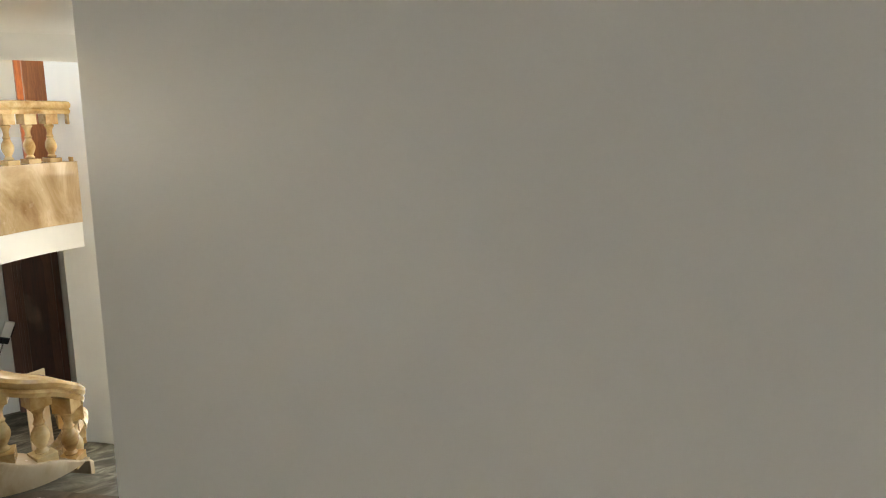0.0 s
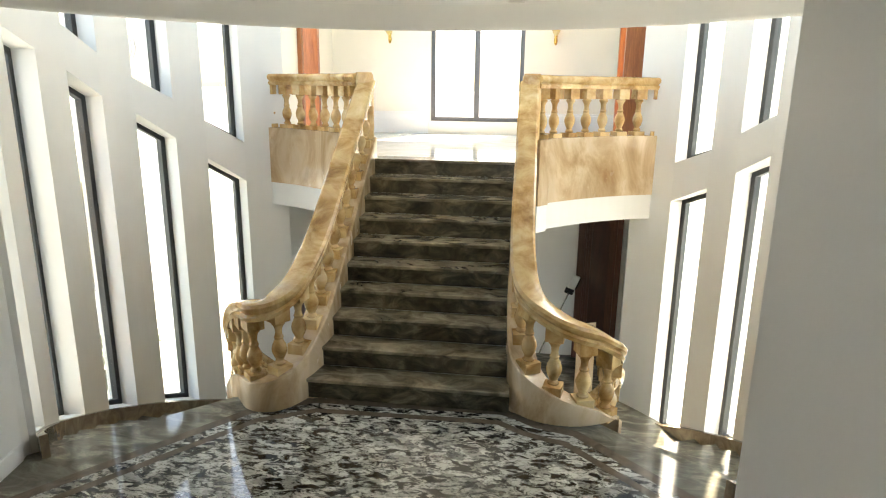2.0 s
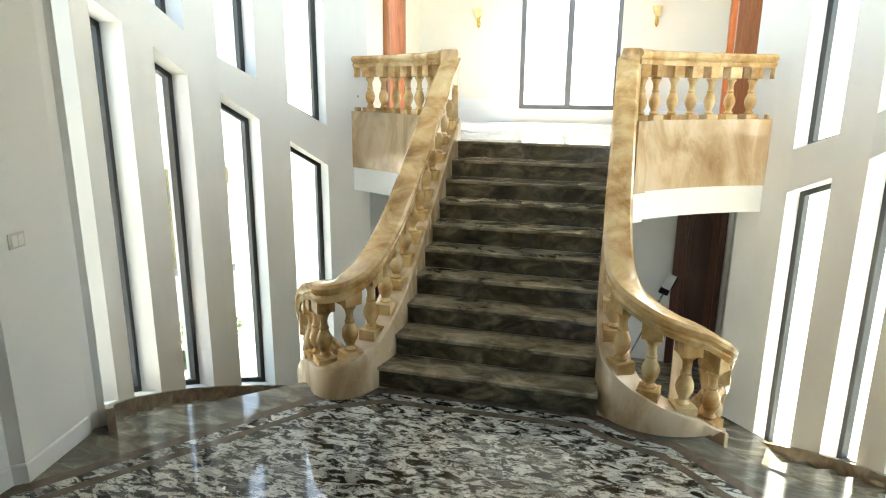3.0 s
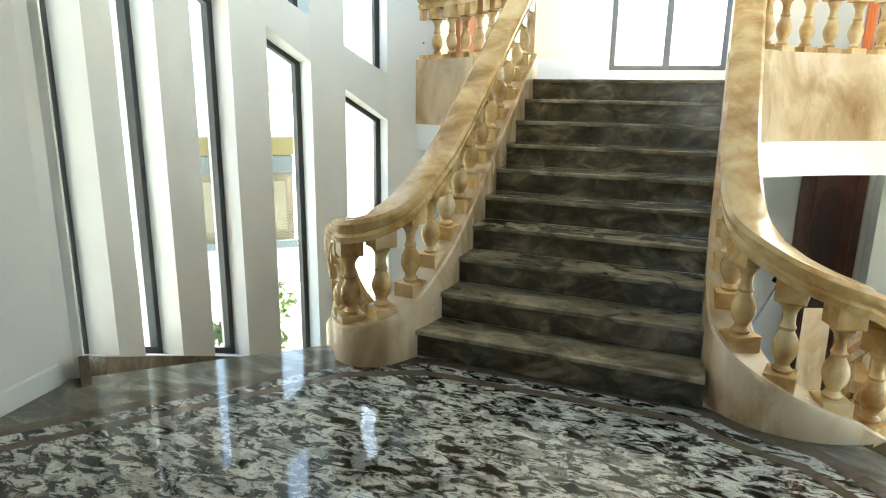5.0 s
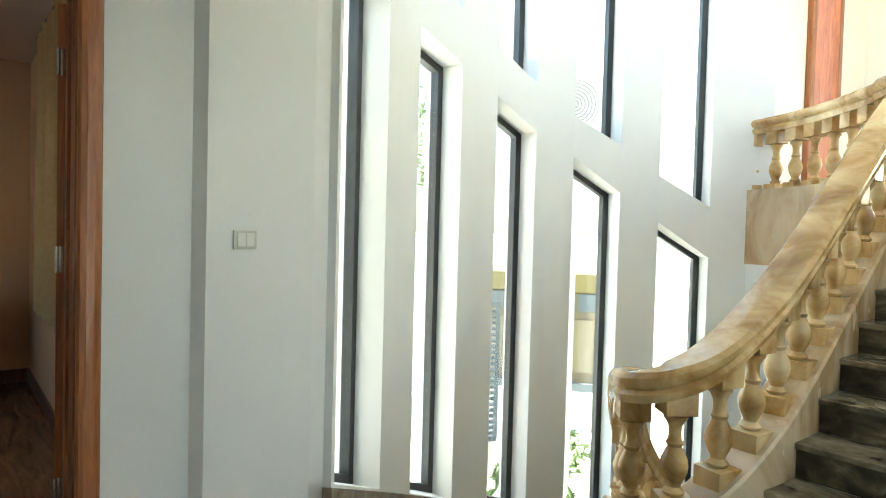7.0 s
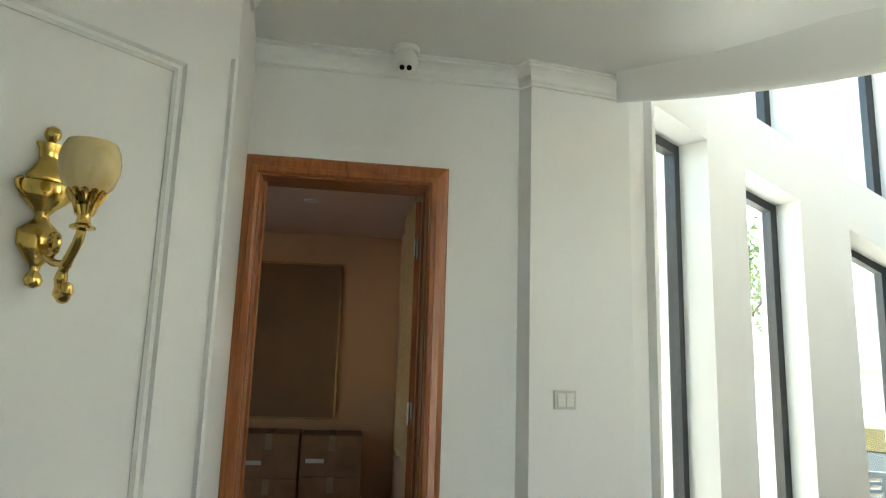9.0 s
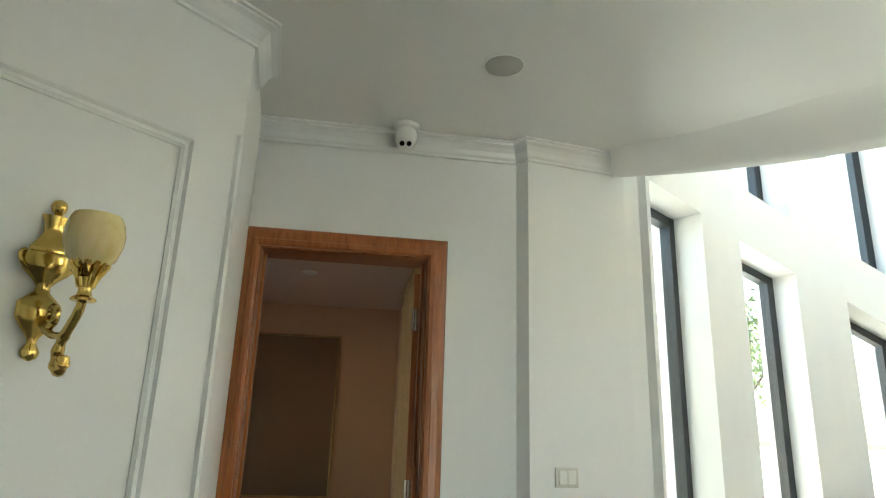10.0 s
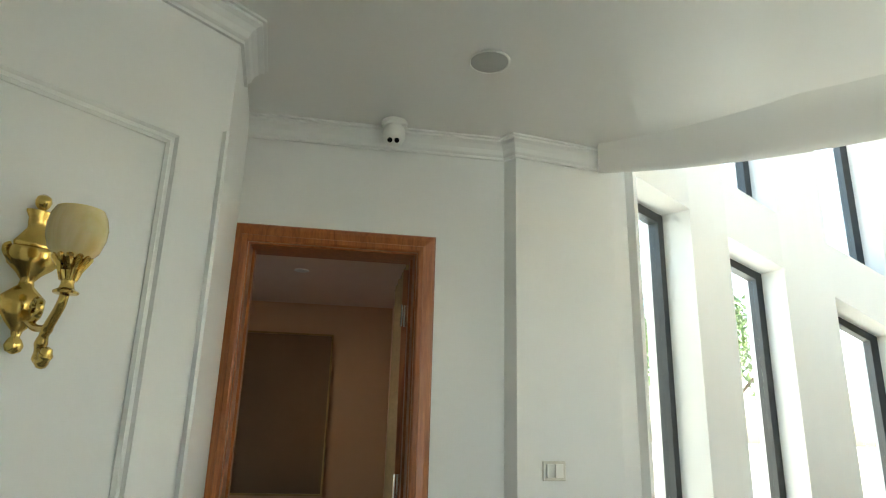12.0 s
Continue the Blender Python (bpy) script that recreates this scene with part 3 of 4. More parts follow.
for side, word in ((-1, "west"), (1, "east")):
    bm = BM()
    box(bm, min(side * 2.42, side * 2.62), max(side * 2.42, side * 2.62), 3.62, 5.35, GROUND, 0.8)
    structure("wall_ground_" + word, bm, WHITE, "white wall below the gallery", "wall")
bm = BM()
prism(bm, [(-2.45, 3.76), (-1.6, 3.33), (-0.9, 2.66), (0.9, 2.66), (1.6, 3.33), (2.45, 3.76), (2.45, 5.3), (-2.45, 5.3)], 0.9, 1.2)
structure("ceiling_ground", bm, WHITE, "white slab under the gallery", "ceiling")
bm = BM()
box(bm, -0.735, 0.735, 2.5, 2.62, GROUND, 1.4)
box(bm, -1.0, 1.0, 0.3, 2.3, GROUND, -0.26)
structure("wall_under_stairs", bm, WHITE, "white wall under the main staircase", "wall")

# ---- lobby walls ----
bm = BM()
# west wall with the doorway
D0, D1, DH = -2.865, -2.047, 2.366
box(bm, -2.42, LX, -2.96, D0, -0.2, 3.3)
box(bm, -2.42, LX, D1, -1.61, -0.2, 3.3)
box(bm, -2.42, LX, D0, D1, DH, 3.3)
structure("wall_lobby_west", bm, WHITE2, "white painted lobby wall with a doorway", "wall")
for side, word in ((-1, "west"), (1, "east")):
    bm = BM()
    q = [(side * 2.19, -1.575), (side * 2.281, -1.022), (side * 2.335, -0.86), (side * 2.75, -0.86), (side * 2.75, -1.62), (side * 2.25, -1.62)]
    prism(bm, q, -0.2, CEIL)
    structure("pillar_" + word, bm, WHITE2, "white painted wall pier beside the windows", "pillar")
bm = BM()
box(bm, 2.25, 2.42, -2.96, -1.59, -0.2, 3.3)
structure("wall_lobby_east", bm, WHITE2, "white painted lobby wall", "wall")

# diagonal walls beside the passage and the passage wall
PY = -4.25
DIA = {-1: (Vector((-0.145, -4.233)), Vector((-1.44, -2.845)), -2.42), 1: (Vector((1.10, -4.05)), Vector((2.25, -3.01)), 2.42)}
for side, word in ((-1, "west"), (1, "east")):
    p0, p1, xw = DIA[side]
    bm = BM()
    q = [(p0.x, p0.y), (p1.x, p1.y), (xw, -2.93), (xw * 1.2, -2.93), (xw * 1.2, PY - 0.16), (p0.x, PY - 0.16)]
    prism(bm, q, -0.2, 3.3)
    structure("wall_diagonal_" + word, bm, WHITE2, "white panelled diagonal wall beside the passage", "wall")
bm = BM()
box(bm, DIA[1][0].x, DIA[1][0].x + 0.2, -7.0, PY - 0.16, -0.2, 3.3)
structure("wall_passage_east", bm, WHITE2, "plain white side wall of the passage", "wall")
bm = BM()
box(bm, DIA[-1][0].x - 0.2, DIA[-1][0].x, -7.0, PY - 0.16, -0.2, 3.3)
structure("wall_passage_west", bm, WHITE2, "plain white side wall of the passage", "wall")
# never in view; the gap is added to light the passage from behind
bm = BM()
box(bm, DIA[-1][0].x, DIA[1][0].x, -7.0, -6.8, 2.3, 3.3)
box(bm, DIA[-1][0].x, DIA[1][0].x, -7.0, -6.8, -0.2, 0.9)
box(bm, DIA[-1][0].x, 0.0, -7.0, -6.8, 0.9, 2.3)
box(bm, 0.8, DIA[1][0].x, -7.0, -6.8, 0.9, 2.3)
structure("wall_passage_end", bm, WHITE2, "plain white unseen end wall of the passage with an opening added to let light in", "wall")

# ceiling of the lobby with its curved edge
bm = BM()
arc = []
AX, AY, AR = 0.36, -1.96, 2.655
a_west, a_east = math.asin(-2.525 / AR), math.asin(2.30 / AR)
for i in range(33):
    a = a_west + (a_east - a_west) * i / 32
    arc.append((AX + AR * math.sin(a), AY + AR * math.cos(a)))
prism(bm, arc + [(2.9, -1.0), (2.9, -7), (-2.9, -7), (-2.6, -1.15)], CEIL, CEIL + 0.3)
structure("ceiling_lobby", bm, CEILING_P, "white lobby ceiling with a curved edge", "ceiling")
bm = BM()
COVE = [(-0.01, 0.25), (0.10, 0.25), (0.34, 0.004), (0.30, -0.006), (0.24, -0.02), (0.17, -0.05), (0.11, -0.095), (0.07, -0.125), (0.03, -0.14), (-0.01, -0.145)]
rings = []
for i, (x, y) in enumerate(arc):
    out = Vector((x - AX, y - AY, 0)).normalized()
    k = min(1.0, 0.12 + 0.88 * min(i, 32 - i) / 5)
    rings.append([Vector((x, y, CEIL + h)) - out * (q * k if q > 0 else q) for q, h in COVE])
sections(bm, rings)
structure("trim_ceiling_edge", bm, CEILING_P, "white coved lip along the curved ceiling edge", "trim", True)

# west room behind the doorway
bm = BM()
box(bm, -6.3, -2.42, -4.6, -1.65, -0.2, -0.008)
structure("floor_room", bm, PARQUET, "brown wood strip floor of the side room", "floor")
bm = BM()
box(bm, -6.3, -6.1, -4.6, -1.65, 0, 2.9)
# unseen opening in the south wall, added to brighten the room
box(bm, -6.1, -4.45, -4.6, -4.4, 0, 2.9)
box(bm, -3.65, -2.42, -4.6, -4.4, 0, 2.9)
box(bm, -4.45, -3.65, -4.6, -4.4, 0, 0.82)
box(bm, -4.45, -3.65, -4.6, -4.4, 1.7, 2.9)
box(bm, -6.1, -4.45, -1.85, -1.65, 0, 2.9)
box(bm, -3.0, -2.42, -1.85, -1.65, 0, 2.9)
box(bm, -4.45, -3.0, -1.85, -1.65, 0, 0.88)
box(bm, -4.45, -3.0, -1.85, -1.65, 2.5, 2.9)
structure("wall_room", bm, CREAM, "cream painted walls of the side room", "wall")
bm = BM()
box(bm, -6.3, -2.42, -4.6, -1.65, 2.80, 2.9)
structure("ceiling_room", bm, ROOM_C, "white ceiling of the side room, tinted with warm bounce light", "ceiling")

# ground outside
bm = BM()
for v in bmesh.ops.create_grid(bm, x_segments=2, y_segments=2, size=900)["verts"]:
    v.co.z = GROUND - 0.2
structure("ground", bm, CONCRETE, "pale paved ground round the house", "ground")

# ---- trim in the lobby ----
CORN = [(0.0, 0.0), (0.0, -0.095), (0.014, -0.095), (0.014, -0.082), (0.026, -0.072), (0.034, -0.05), (0.052, -0.03), (0.074, -0.022), (0.074, -0.010), (0.088, -0.010), (0.088, 0.0)]


def run(pts, z, profile, name, mat, label, category):
    """Trim with mitred corners; the profile lies to the right of the way walked."""
    P = [Vector((x, y, 0)) for x, y in pts]
    rings = []
    for i, p in enumerate(P):
        d0 = (p - P[i - 1]).normalized() if i else (P[1] - p).normalized()
        d1 = (P[i + 1] - p).normalized() if i < len(P) - 1 else d0
        n0, n1 = Vector((d0.y, -d0.x, 0)), Vector((d1.y, -d1.x, 0))
        m = (n0 + n1).normalized()
        m /= max(0.3, m.dot(n0))
        rings.append([p + m * s + Vector((0, 0, z + h)) for s, h in profile])
    return structure(name, sections(BM(), rings), mat, label, category)


W_LINE = [(-0.145, -4.233), (-1.44, -2.845), (LX, -2.95), (LX, -1.62), (-2.19, -1.575), (-2.281, -1.022)]
run(W_LINE[0:2] + [(-1.75, -2.87)], CEIL, CORN, "trim_cornice_diagonal", WHITE2, "white stepped plaster cornice", "cornice")
run([(LX, -2.95), (LX, -1.62), (-2.19, -1.575), (-2.276, -1.05)], CEIL, CORN, "trim_cornice_west", WHITE2, "white stepped plaster cornice", "cornice")
BASE = [(0.0, 0.0), (0.0, 0.12), (0.006, 0.12), (0.012, 0.108), (0.014, 0.0)]
run([(LX, D1 + 0.13), (LX, -1.62), (-2.19, -1.575), (-2.276, -1.05)], -0.004, BASE, "baseboard_west", WHITE2, "low white baseboard", "baseboard")
run([(2.276, -1.05), (2.19, -1.575), (2.25, -1.62), (2.25, -3.01)], -0.004, BASE, "baseboard_east", WHITE2, "low white baseboard", "baseboard")
run([(2.276, -1.05), (2.19, -1.575), (2.25, -1.62), (2.25, -3.01), (1.10, -4.05)], CEIL, CORN, "trim_cornice_east", WHITE2, "white stepped plaster cornice", "cornice")


def wall_frame(side):
    """Places on a diagonal wall: along it from its outer corner, out of it, up."""
    p0, p1, xw = DIA[side]
    d = (p0 - p1).normalized()
    n = Vector((-d.y, d.x)) if side < 0 else Vector((d.y, -d.x))
    return Matrix(((d.x, n.x, 0, p1.x), (d.y, n.y, 0, p1.y), (0, 0, 1, 0), (0, 0, 0, 1)))


for side, word in ((-1, "west"), (1, "east")):
    M = wall_frame(side)
    L = (DIA[side][0] - DIA[side][1]).length
    bm = BM()
    prof = [(-0.022, 0.0), (-0.022, 0.006), (-0.012, 0.014), (-0.006, 0.008), (0.004, 0.008), (0.012, 0.02), (0.022, 0.02), (0.022, 0.0)]
    s0, s1, z0, z1 = 0.20, L - 0.16, 1.05, 2.42
    cs = [(s0, z0), (s0, z1), (s1, z1), (s1, z0)]
    c = Vector(((s0 + s1) / 2, (z0 + z1) / 2))
    rings = []
    for k, (sx, zx) in enumerate(cs):
        o = Vector((1 if sx > c.x else -1, 1 if zx > c.y else -1))
        rings.append([M @ Vector((sx + o.x * a, h, zx + o.y * a)) for a, h in prof])
    sections(bm, rings, True)
    # narrow moulding at the outer corner
    b2 = [(0.0, 0.0), (0.0, 0.008), (0.006, 0.016), (0.018, 0.016), (0.024, 0.0)]
    sections(bm, [[M @ Vector((a, h, z)) for a, h in b2] for z in (0.0, 2.52)])
    structure("trim_panel_" + word, bm, WHITE2, "raised white panel moulding on the diagonal wall", "moulding")


# ---- wall lamps ----
def wall_lamp(M):
    lamp = thing("wall_lamp", "polished brass wall lamp with a pale yellow onyx bowl shade", "wall lamp", "lobby wall lamps", at=M)

    def put(name, bm, mat, parent=lamp, label=""):
        o = part(name, bm, mat, parent, label, True)
        return o
    b = BM()
    prof = [(0.004, -0.19), (0.017, -0.183), (0.022, -0.168), (0.016, -0.153), (0.010, -0.146), (0.013, -0.130), (0.030, -0.110), (0.048, -0.080), (0.050, -0.040), (0.030, -0.020), (0.018, -0.008), (0.016, 0.006),
            (0.030, 0.025), (0.052, 0.045), (0.062, 0.070), (0.060, 0.092), (0.046, 0.098), (0.048, 0.108), (0.036, 0.128), (0.024, 0.150), (0.026, 0.180), (0.034, 0.196), (0.034, 0.202), (0.012, 0.206)]
    lathe(b, prof, 10, Matrix.Translation((0, 0.012, 0)) @ Matrix.Diagonal((1.08, 0.6, 0.98, 1)))
    put("back_plate", b, BRASS)
    b = BM()
    lathe(b, [(0.006, 0.20), (0.010, 0.208), (0.018, 0.218), (0.021, 0.230), (0.017, 0.243), (0.006, 0.250)], 14, Matrix.Translation((0, 0.012, -0.003)))
    put("finial", b, BRASS)
    for sx in (-1, 1):
        b = BM()
        tube(b, spline([(sx * 0.046, 0.02, 0.045), (sx * 0.066, 0.02, 0.066), (sx * 0.070, 0.02, 0.085), (sx * 0.058, 0.02, 0.094)], 5), 0.006, 8)
        put("handle", b, BRASS)
    # scrolled arm, from a hooked foot up to the bowl, held by a strut
    b = BM()
    tube(b, spline([(0, 0.03, -0.080), (0, 0.08, -0.108), (0, 0.13, -0.128), (0, 0.195, -0.135)], 6), [0.012 - 0.0002 * i for i in range(19)], 8)
    tube(b, spline([(0, 0.09, -0.110), (0, 0.125, -0.095), (0, 0.130, -0.068), (0, 0.108, -0.056), (0, 0.092, -0.070), (0, 0.104, -0.082)], 6), 0.010, 8)
    put("scroll", b, BRASS)
    b = BM()
    arm = spline([(0, 0.222, -0.196), (0, 0.210, -0.214), (0, 0.188, -0.210), (0, 0.180, -0.178), (0, 0.196, -0.140), (0, 0.228, -0.108), (0, 0.252, -0.082), (0, 0.262, -0.058)], 7)
    tube(b, arm, [0.0155 - 0.0001 * i + (0.002 * math.sin(i * 0.9) if i < 30 else 0.0) for i in range(len(arm))], 10)
    lathe(b, [(0.004, -0.014), (0.012, -0.009), (0.014, 0.0), (0.012, 0.009), (0.004, 0.014)], 12, Matrix.Translation((0, 0.222, -0.194)))
    put("arm", b, BRASS)
    at = Matrix.Translation((0, 0.266, -0.070)) @ Matrix.Diagonal((0.80, 0.80, 0.92, 1))
    b = BM()
    lathe(b, [(0.012, 0.012), (0.034, 0.014), (0.036, 0.020), (0.022, 0.028), (0.018, 0.040), (0.022, 0.065), (0.032, 0.090), (0.046, 0.108), (0.042, 0.110), (0.02, 0.095)], 12, at)
    cup = put("cup", b, BRASS)
    for k in range(12):
        a = k * math.pi / 6
        b = BM()
        tube(b, [at @ Vector((r * math.cos(a), r * math.sin(a), z)) for r, z in ((0.020, 0.05), (0.027, 0.075), (0.040, 0.10), (0.052, 0.114), (0.056, 0.112))], [0.004, 0.006, 0.009, 0.008, 0.003], 6)
        put("leaf", b, BRASS, cup)
    b = BM()
    lathe(b, [(0.02, 0.100), (0.045, 0.106), (0.070, 0.130), (0.083, 0.165), (0.085, 0.195), (0.078, 0.225), (0.068, 0.243), (0.063, 0.243), (0.073, 0.222), (0.079, 0.195), (0.077, 0.165), (0.064, 0.133), (0.04, 0.113), (0.01, 0.11)], 28, at)
    put("shade", b, ONYX, lamp, "pale yellow onyx bowl")
    return lamp


first = wall_lamp(wall_frame(-1) @ Matrix.Translation((0.535, 0.0, 1.868)))
copy_thing(first, wall_frame(1) @ Matrix.Translation((0.62, 0.0, 1.84)))


def small_sconce(M):
    lamp = thing("wall_sconce", "small brass wall sconce with a glass cone", "wall lamp", "hall wall sconces", at=M)
    b = BM()
    lathe(b, [(0.005, -0.12), (0.02, -0.10), (0.03, -0.05), (0.02, 0.0), (0.035, 0.06), (0.01, 0.10)], 12, Matrix.Diagonal((1, 0.5, 1, 1)))
    part("back_plate", b, BRASS, lamp, "", True)
    b = BM()
    lathe(b, [(0.02, 0.02), (0.05, 0.06), (0.075, 0.16), (0.07, 0.16), (0.04, 0.06), (0.01, 0.04)], 16, Matrix.Translation((0, -0.09, 0)))
    part("shade", b, ONYX, lamp, "", True)
    b = BM()
    tube(b, spline([(0, 0, -0.03), (0, -0.05, -0.05), (0, -0.09, 0.0), (0, -0.09, 0.04)], 5), 0.008, 8)
    part("arm", b, BRASS, lamp, "", True)
    return lamp


sc = small_sconce(pose(-1.44, 6.39, 3.22))
copy_thing(sc, pose(1.24, 6.39, 3.20))

# ---- light switch, camera, ceiling fittings ----
PIER_T = math.degrees(math.atan2(-0.885 + 1.60, -2.306 + 2.185)) - 90
sw = thing("light_switch", "white two-gang rocker light switch on the wall pier", "switch", at=pose(-2.221, -1.395, 1.365, 0, 0, PIER_T) @ pose(0, 0, 0, 0, 0, 90))
b = BM()
box(b, -0.058, 0.058, -0.010, 0.0, -0.043, 0.043, 0.003)
part("plate", b, plain("champagne_plate", (0.60, 0.58, 0.52), 0.35, 0.2), sw, "champagne coloured plate")
for x in (-0.022, 0.022):
    b = BM()
    box(b, x - 0.020, x + 0.020, -0.017, -0.009, -0.030, 0.030, 0.002)
    part("rocker", b, PLASTIC, sw)

cc = thing("security_camera", "white dome security camera with two black lenses on the cornice", "camera", at=pose(-2.12, -2.21, 2.915, 0, 0, -6))
b = BM()
lathe(b, [(0.062, 0.075), (0.064, 0.06), (0.060, 0.045), (0.05, 0.042)], 24)
part("mount", b, PLASTIC, cc, "", True)
b = BM()
lathe(b, [(0.004, -0.062), (0.025, -0.058), (0.043, -0.044), (0.053, -0.020), (0.055, 0.005), (0.050, 0.03), (0.042, 0.045)], 24)
part("dome", b, PLASTIC, cc, "white ball housing", True)
b = BM()
tube(b, [Vector((-0.03, 0.035, 0.07)), Vector((0.012, 0.05, 0.055)), Vector((0.02, 0.05, 0.03))], [0.014, 0.015, 0.012], 10)
part("bracket", b, PLASTIC, cc, "", True)
for s in (-1, 1):
    b = BM()
    lathe(b, [(0.0105, 0.0), (0.012, 0.004), (0.012, 0.012), (0.010, 0.014), (0.008, 0.010)], 16, pose(0.036, s * 0.0155, -0.044, 0, 135, s * 12))
    part("lens", b, BLACK, cc, "round black lens", True)

sp = thing("ceiling_speaker", "round white grille set flush in the ceiling", "speaker", at=pose(-1.50, -1.88, CEIL))
b = BM()
lathe(b, [(0.085, 0.0), (0.085, -0.006), (0.080, -0.008), (0.078, -0.004)], 32)
part("rim", b, PLASTIC, sp, "", True)
b = BM()
lathe(b, [(0.078, -0.002), (0.076, -0.006), (0.04, -0.0075), (0.005, -0.008)], 32)
part("grille", b, plain("grey_grille", (0.42, 0.42, 0.40), 0.6), sp, "light grey round grille", True)


def downlight(x, y):
    d = thing("downlight", "round white recessed downlight, switched off", "downlight", "ceiling downlights", at=pose(x, y, CEIL))
    b = BM()
    lathe(b, [(0.070, 0.0), (0.070, -0.005), (0.062, -0.009), (0.052, -0.004), (0.05, 0.0)], 28)
    part("rim", b, PLASTIC, d, "", True)
    b = BM()
    lathe(b, [(0.050, -0.001), (0.048, -0.003), (0.003, -0.0035)], 24)
    part("diffuser", b, plain("frosted_white", (0.7, 0.7, 0.66), 0.5), d, "", True)
    return d


dl = downlight(-0.98, -0.08)
copy_thing(dl, pose(0.82, 0.16, CEIL))

# ---- west doorway ----
d = thing("door_1", "open doorway in a wide red-brown wooden casing", "door", "", "structure")
CAS = [(0.0, 0.0), (0.0, 0.022), (0.010, 0.030), (0.028, 0.030), (0.034, 0.024), (0.064, 0.020), (0.084, 0.012), (0.092, 0.0)]


for name, a0, a1, o0, o1 in (("casing", (D0, -0.005), (D0, DH), (-1, 0), (-1, 1)), ("casing", (D0, DH), (D1, DH), (-1, 1), (1, 1)), ("casing", (D1, DH), (D1, -0.005), (1, 1), (1, 0))):
    rings = []
    for (y, z), (oy, oz) in ((a0, o0), (a1, o1)):
        rings.append([Vector((LX + h, y + oy * (a - 0.012), z + oz * (a - 0.012))) for a, h in CAS])
    part(name, sections(BM(), rings), TEAK, d)
b = BM()
box(b, -2.44, LX + 0.004, D0, D0 + 0.02, 0, DH, 0.003)
part("jamb", b, TEAK, d)
b = BM()
box(b, -2.44, LX + 0.004, D1 - 0.02, D1, 0, DH, 0.003)
part("jamb", b, TEAK, d)
b = BM()
box(b, -2.44, LX + 0.004, D0 + 0.02, D1 - 0.02, DH - 0.02, DH, 0.003)
part("head", b, TEAK, d)
for y0, y1 in ((D0 + 0.02, D0 + 0.032), (D1 - 0.032, D1 - 0.02)):
    b = BM()
    box(b, -2.40, -2.345, y0, y1, 0, DH - 0.02)
    part("stop", b, TEAK, d)
leaf = thing("door_leaf", "red-brown wooden door standing wide open into the side room", "door")
LM = pose(-2.452, D1 - 0.034, 0, 0, 0, 169)
b = BM()
box(b, 0.0, 0.74, -0.02, 0.02, 0.01, DH - 0.045, 0.003)
o = part("panel", b, TEAK, leaf)
o.matrix_world = LM
for z in (0.30, 1.27, 2.08):
    b = BM()
    box(b, -2.449, -2.446, D1 - 0.050, D1 - 0.021, z - 0.055, z + 0.055, 0.001)
    lathe(b, [(0.007, z - 0.055), (0.008, z - 0.05), (0.008, z + 0.05), (0.007, z + 0.055)], 10, Matrix.Translation((-2.442, D1 - 0.052, 0)))
    part("hinge", b, STEEL, leaf, "steel hinge", True)
b = BM()
tube(b, [LM @ v for v in spline([(0.67, -0.02, 1.02), (0.67, -0.07, 1.02), (0.62, -0.075, 1.02), (0.55, -0.073, 1.02)], 5)], 0.009, 8)
part("door_handle", b, BRASS, leaf, "brass lever handle", True)
b = BM()
box(b, -2.43, LX + 0.01, D0 + 0.03, D1 - 0.03, -0.012, 0.004, 0.002)
structure("door_sill_1", b, DARK, "dark marble threshold", "threshold")

# ---- side room ----
bd = thing("wall_board", "large plain brown board in a thin gilt edge on the wall", "board")
b = BM()
box(b, -6.1, -6.072, -3.36, -2.475, 0.91, 2.46, 0.002)
part("board", b, BOARD, bd)
for y0, y1, z0, z1 in ((-3.38, -3.36, 0.89, 2.48), (-2.475, -2.455, 0.89, 2.48), (-3.36, -2.475, 2.46, 2.48), (-3.36, -2.475, 0.89, 0.91)):
    b = BM()
    box(b, -6.1, -6.062, y0, y1, z0, z1, 0.002)
    part("edging", b, plain("gilt", (0.45, 0.30, 0.12), 0.3, 0.8), bd)
w = thing("window_room", "window of the side room half hidden by a drape", "window", "", "structure")
for x0, x1, z0, z1 in ((-4.45, -4.39, 0.88, 2.5), (-3.06, -3.0, 0.88, 2.5), (-4.39, -3.06, 0.88, 0.94), (-4.39, -3.06, 2.44, 2.5), (-3.75, -3.70, 0.94, 2.44)):
    b = BM()
    box(b, x0, x1, -1.76, -1.71, z0, z1, 0.004)
    part("window_frame", b, FRAME, w)
for x0, x1 in ((-4.39, -3.75), (-3.70, -3.06)):
    b = BM()
    box(b, x0, x1, -1.738, -1.732, 0.94, 2.44)
    part("pane", b, GLASS, w).visible_shadow = False
cu = thing("curtain", "long tan drape in soft folds drawn half across the room's window", "curtain")
b = BM()
rings = []
for i in range(73):
    x = -4.62 + 1.26 * i / 72
    d = 0.030 * math.sin(i * 0.98) + 0.012 * math.sin(i * 0.41 + 1.0)
    rings.append([Vector((x, -1.935 + d * 1.15, 0.82)), Vector((x, -1.943 + d * 1.15, 0.82)), Vector((x, -1.943 + d * 0.7, 2.68)), Vector((x, -1.935 + d * 0.7, 2.68))])
part("drape", sections(b, rings), plain("tan_cloth", (0.42, 0.29, 0.14), 0.85, 0, 0.10, 30), cu, "", True)
b = BM()
tube(b, [Vector((-4.72, -1.94, 2.70)), Vector((-2.72, -1.94, 2.70))], 0.012, 10)
for x in (-4.66, -2.76):
    tube(b, [Vector((x, -1.94, 2.70)), Vector((x, -1.85, 2.70))], 0.008, 8)
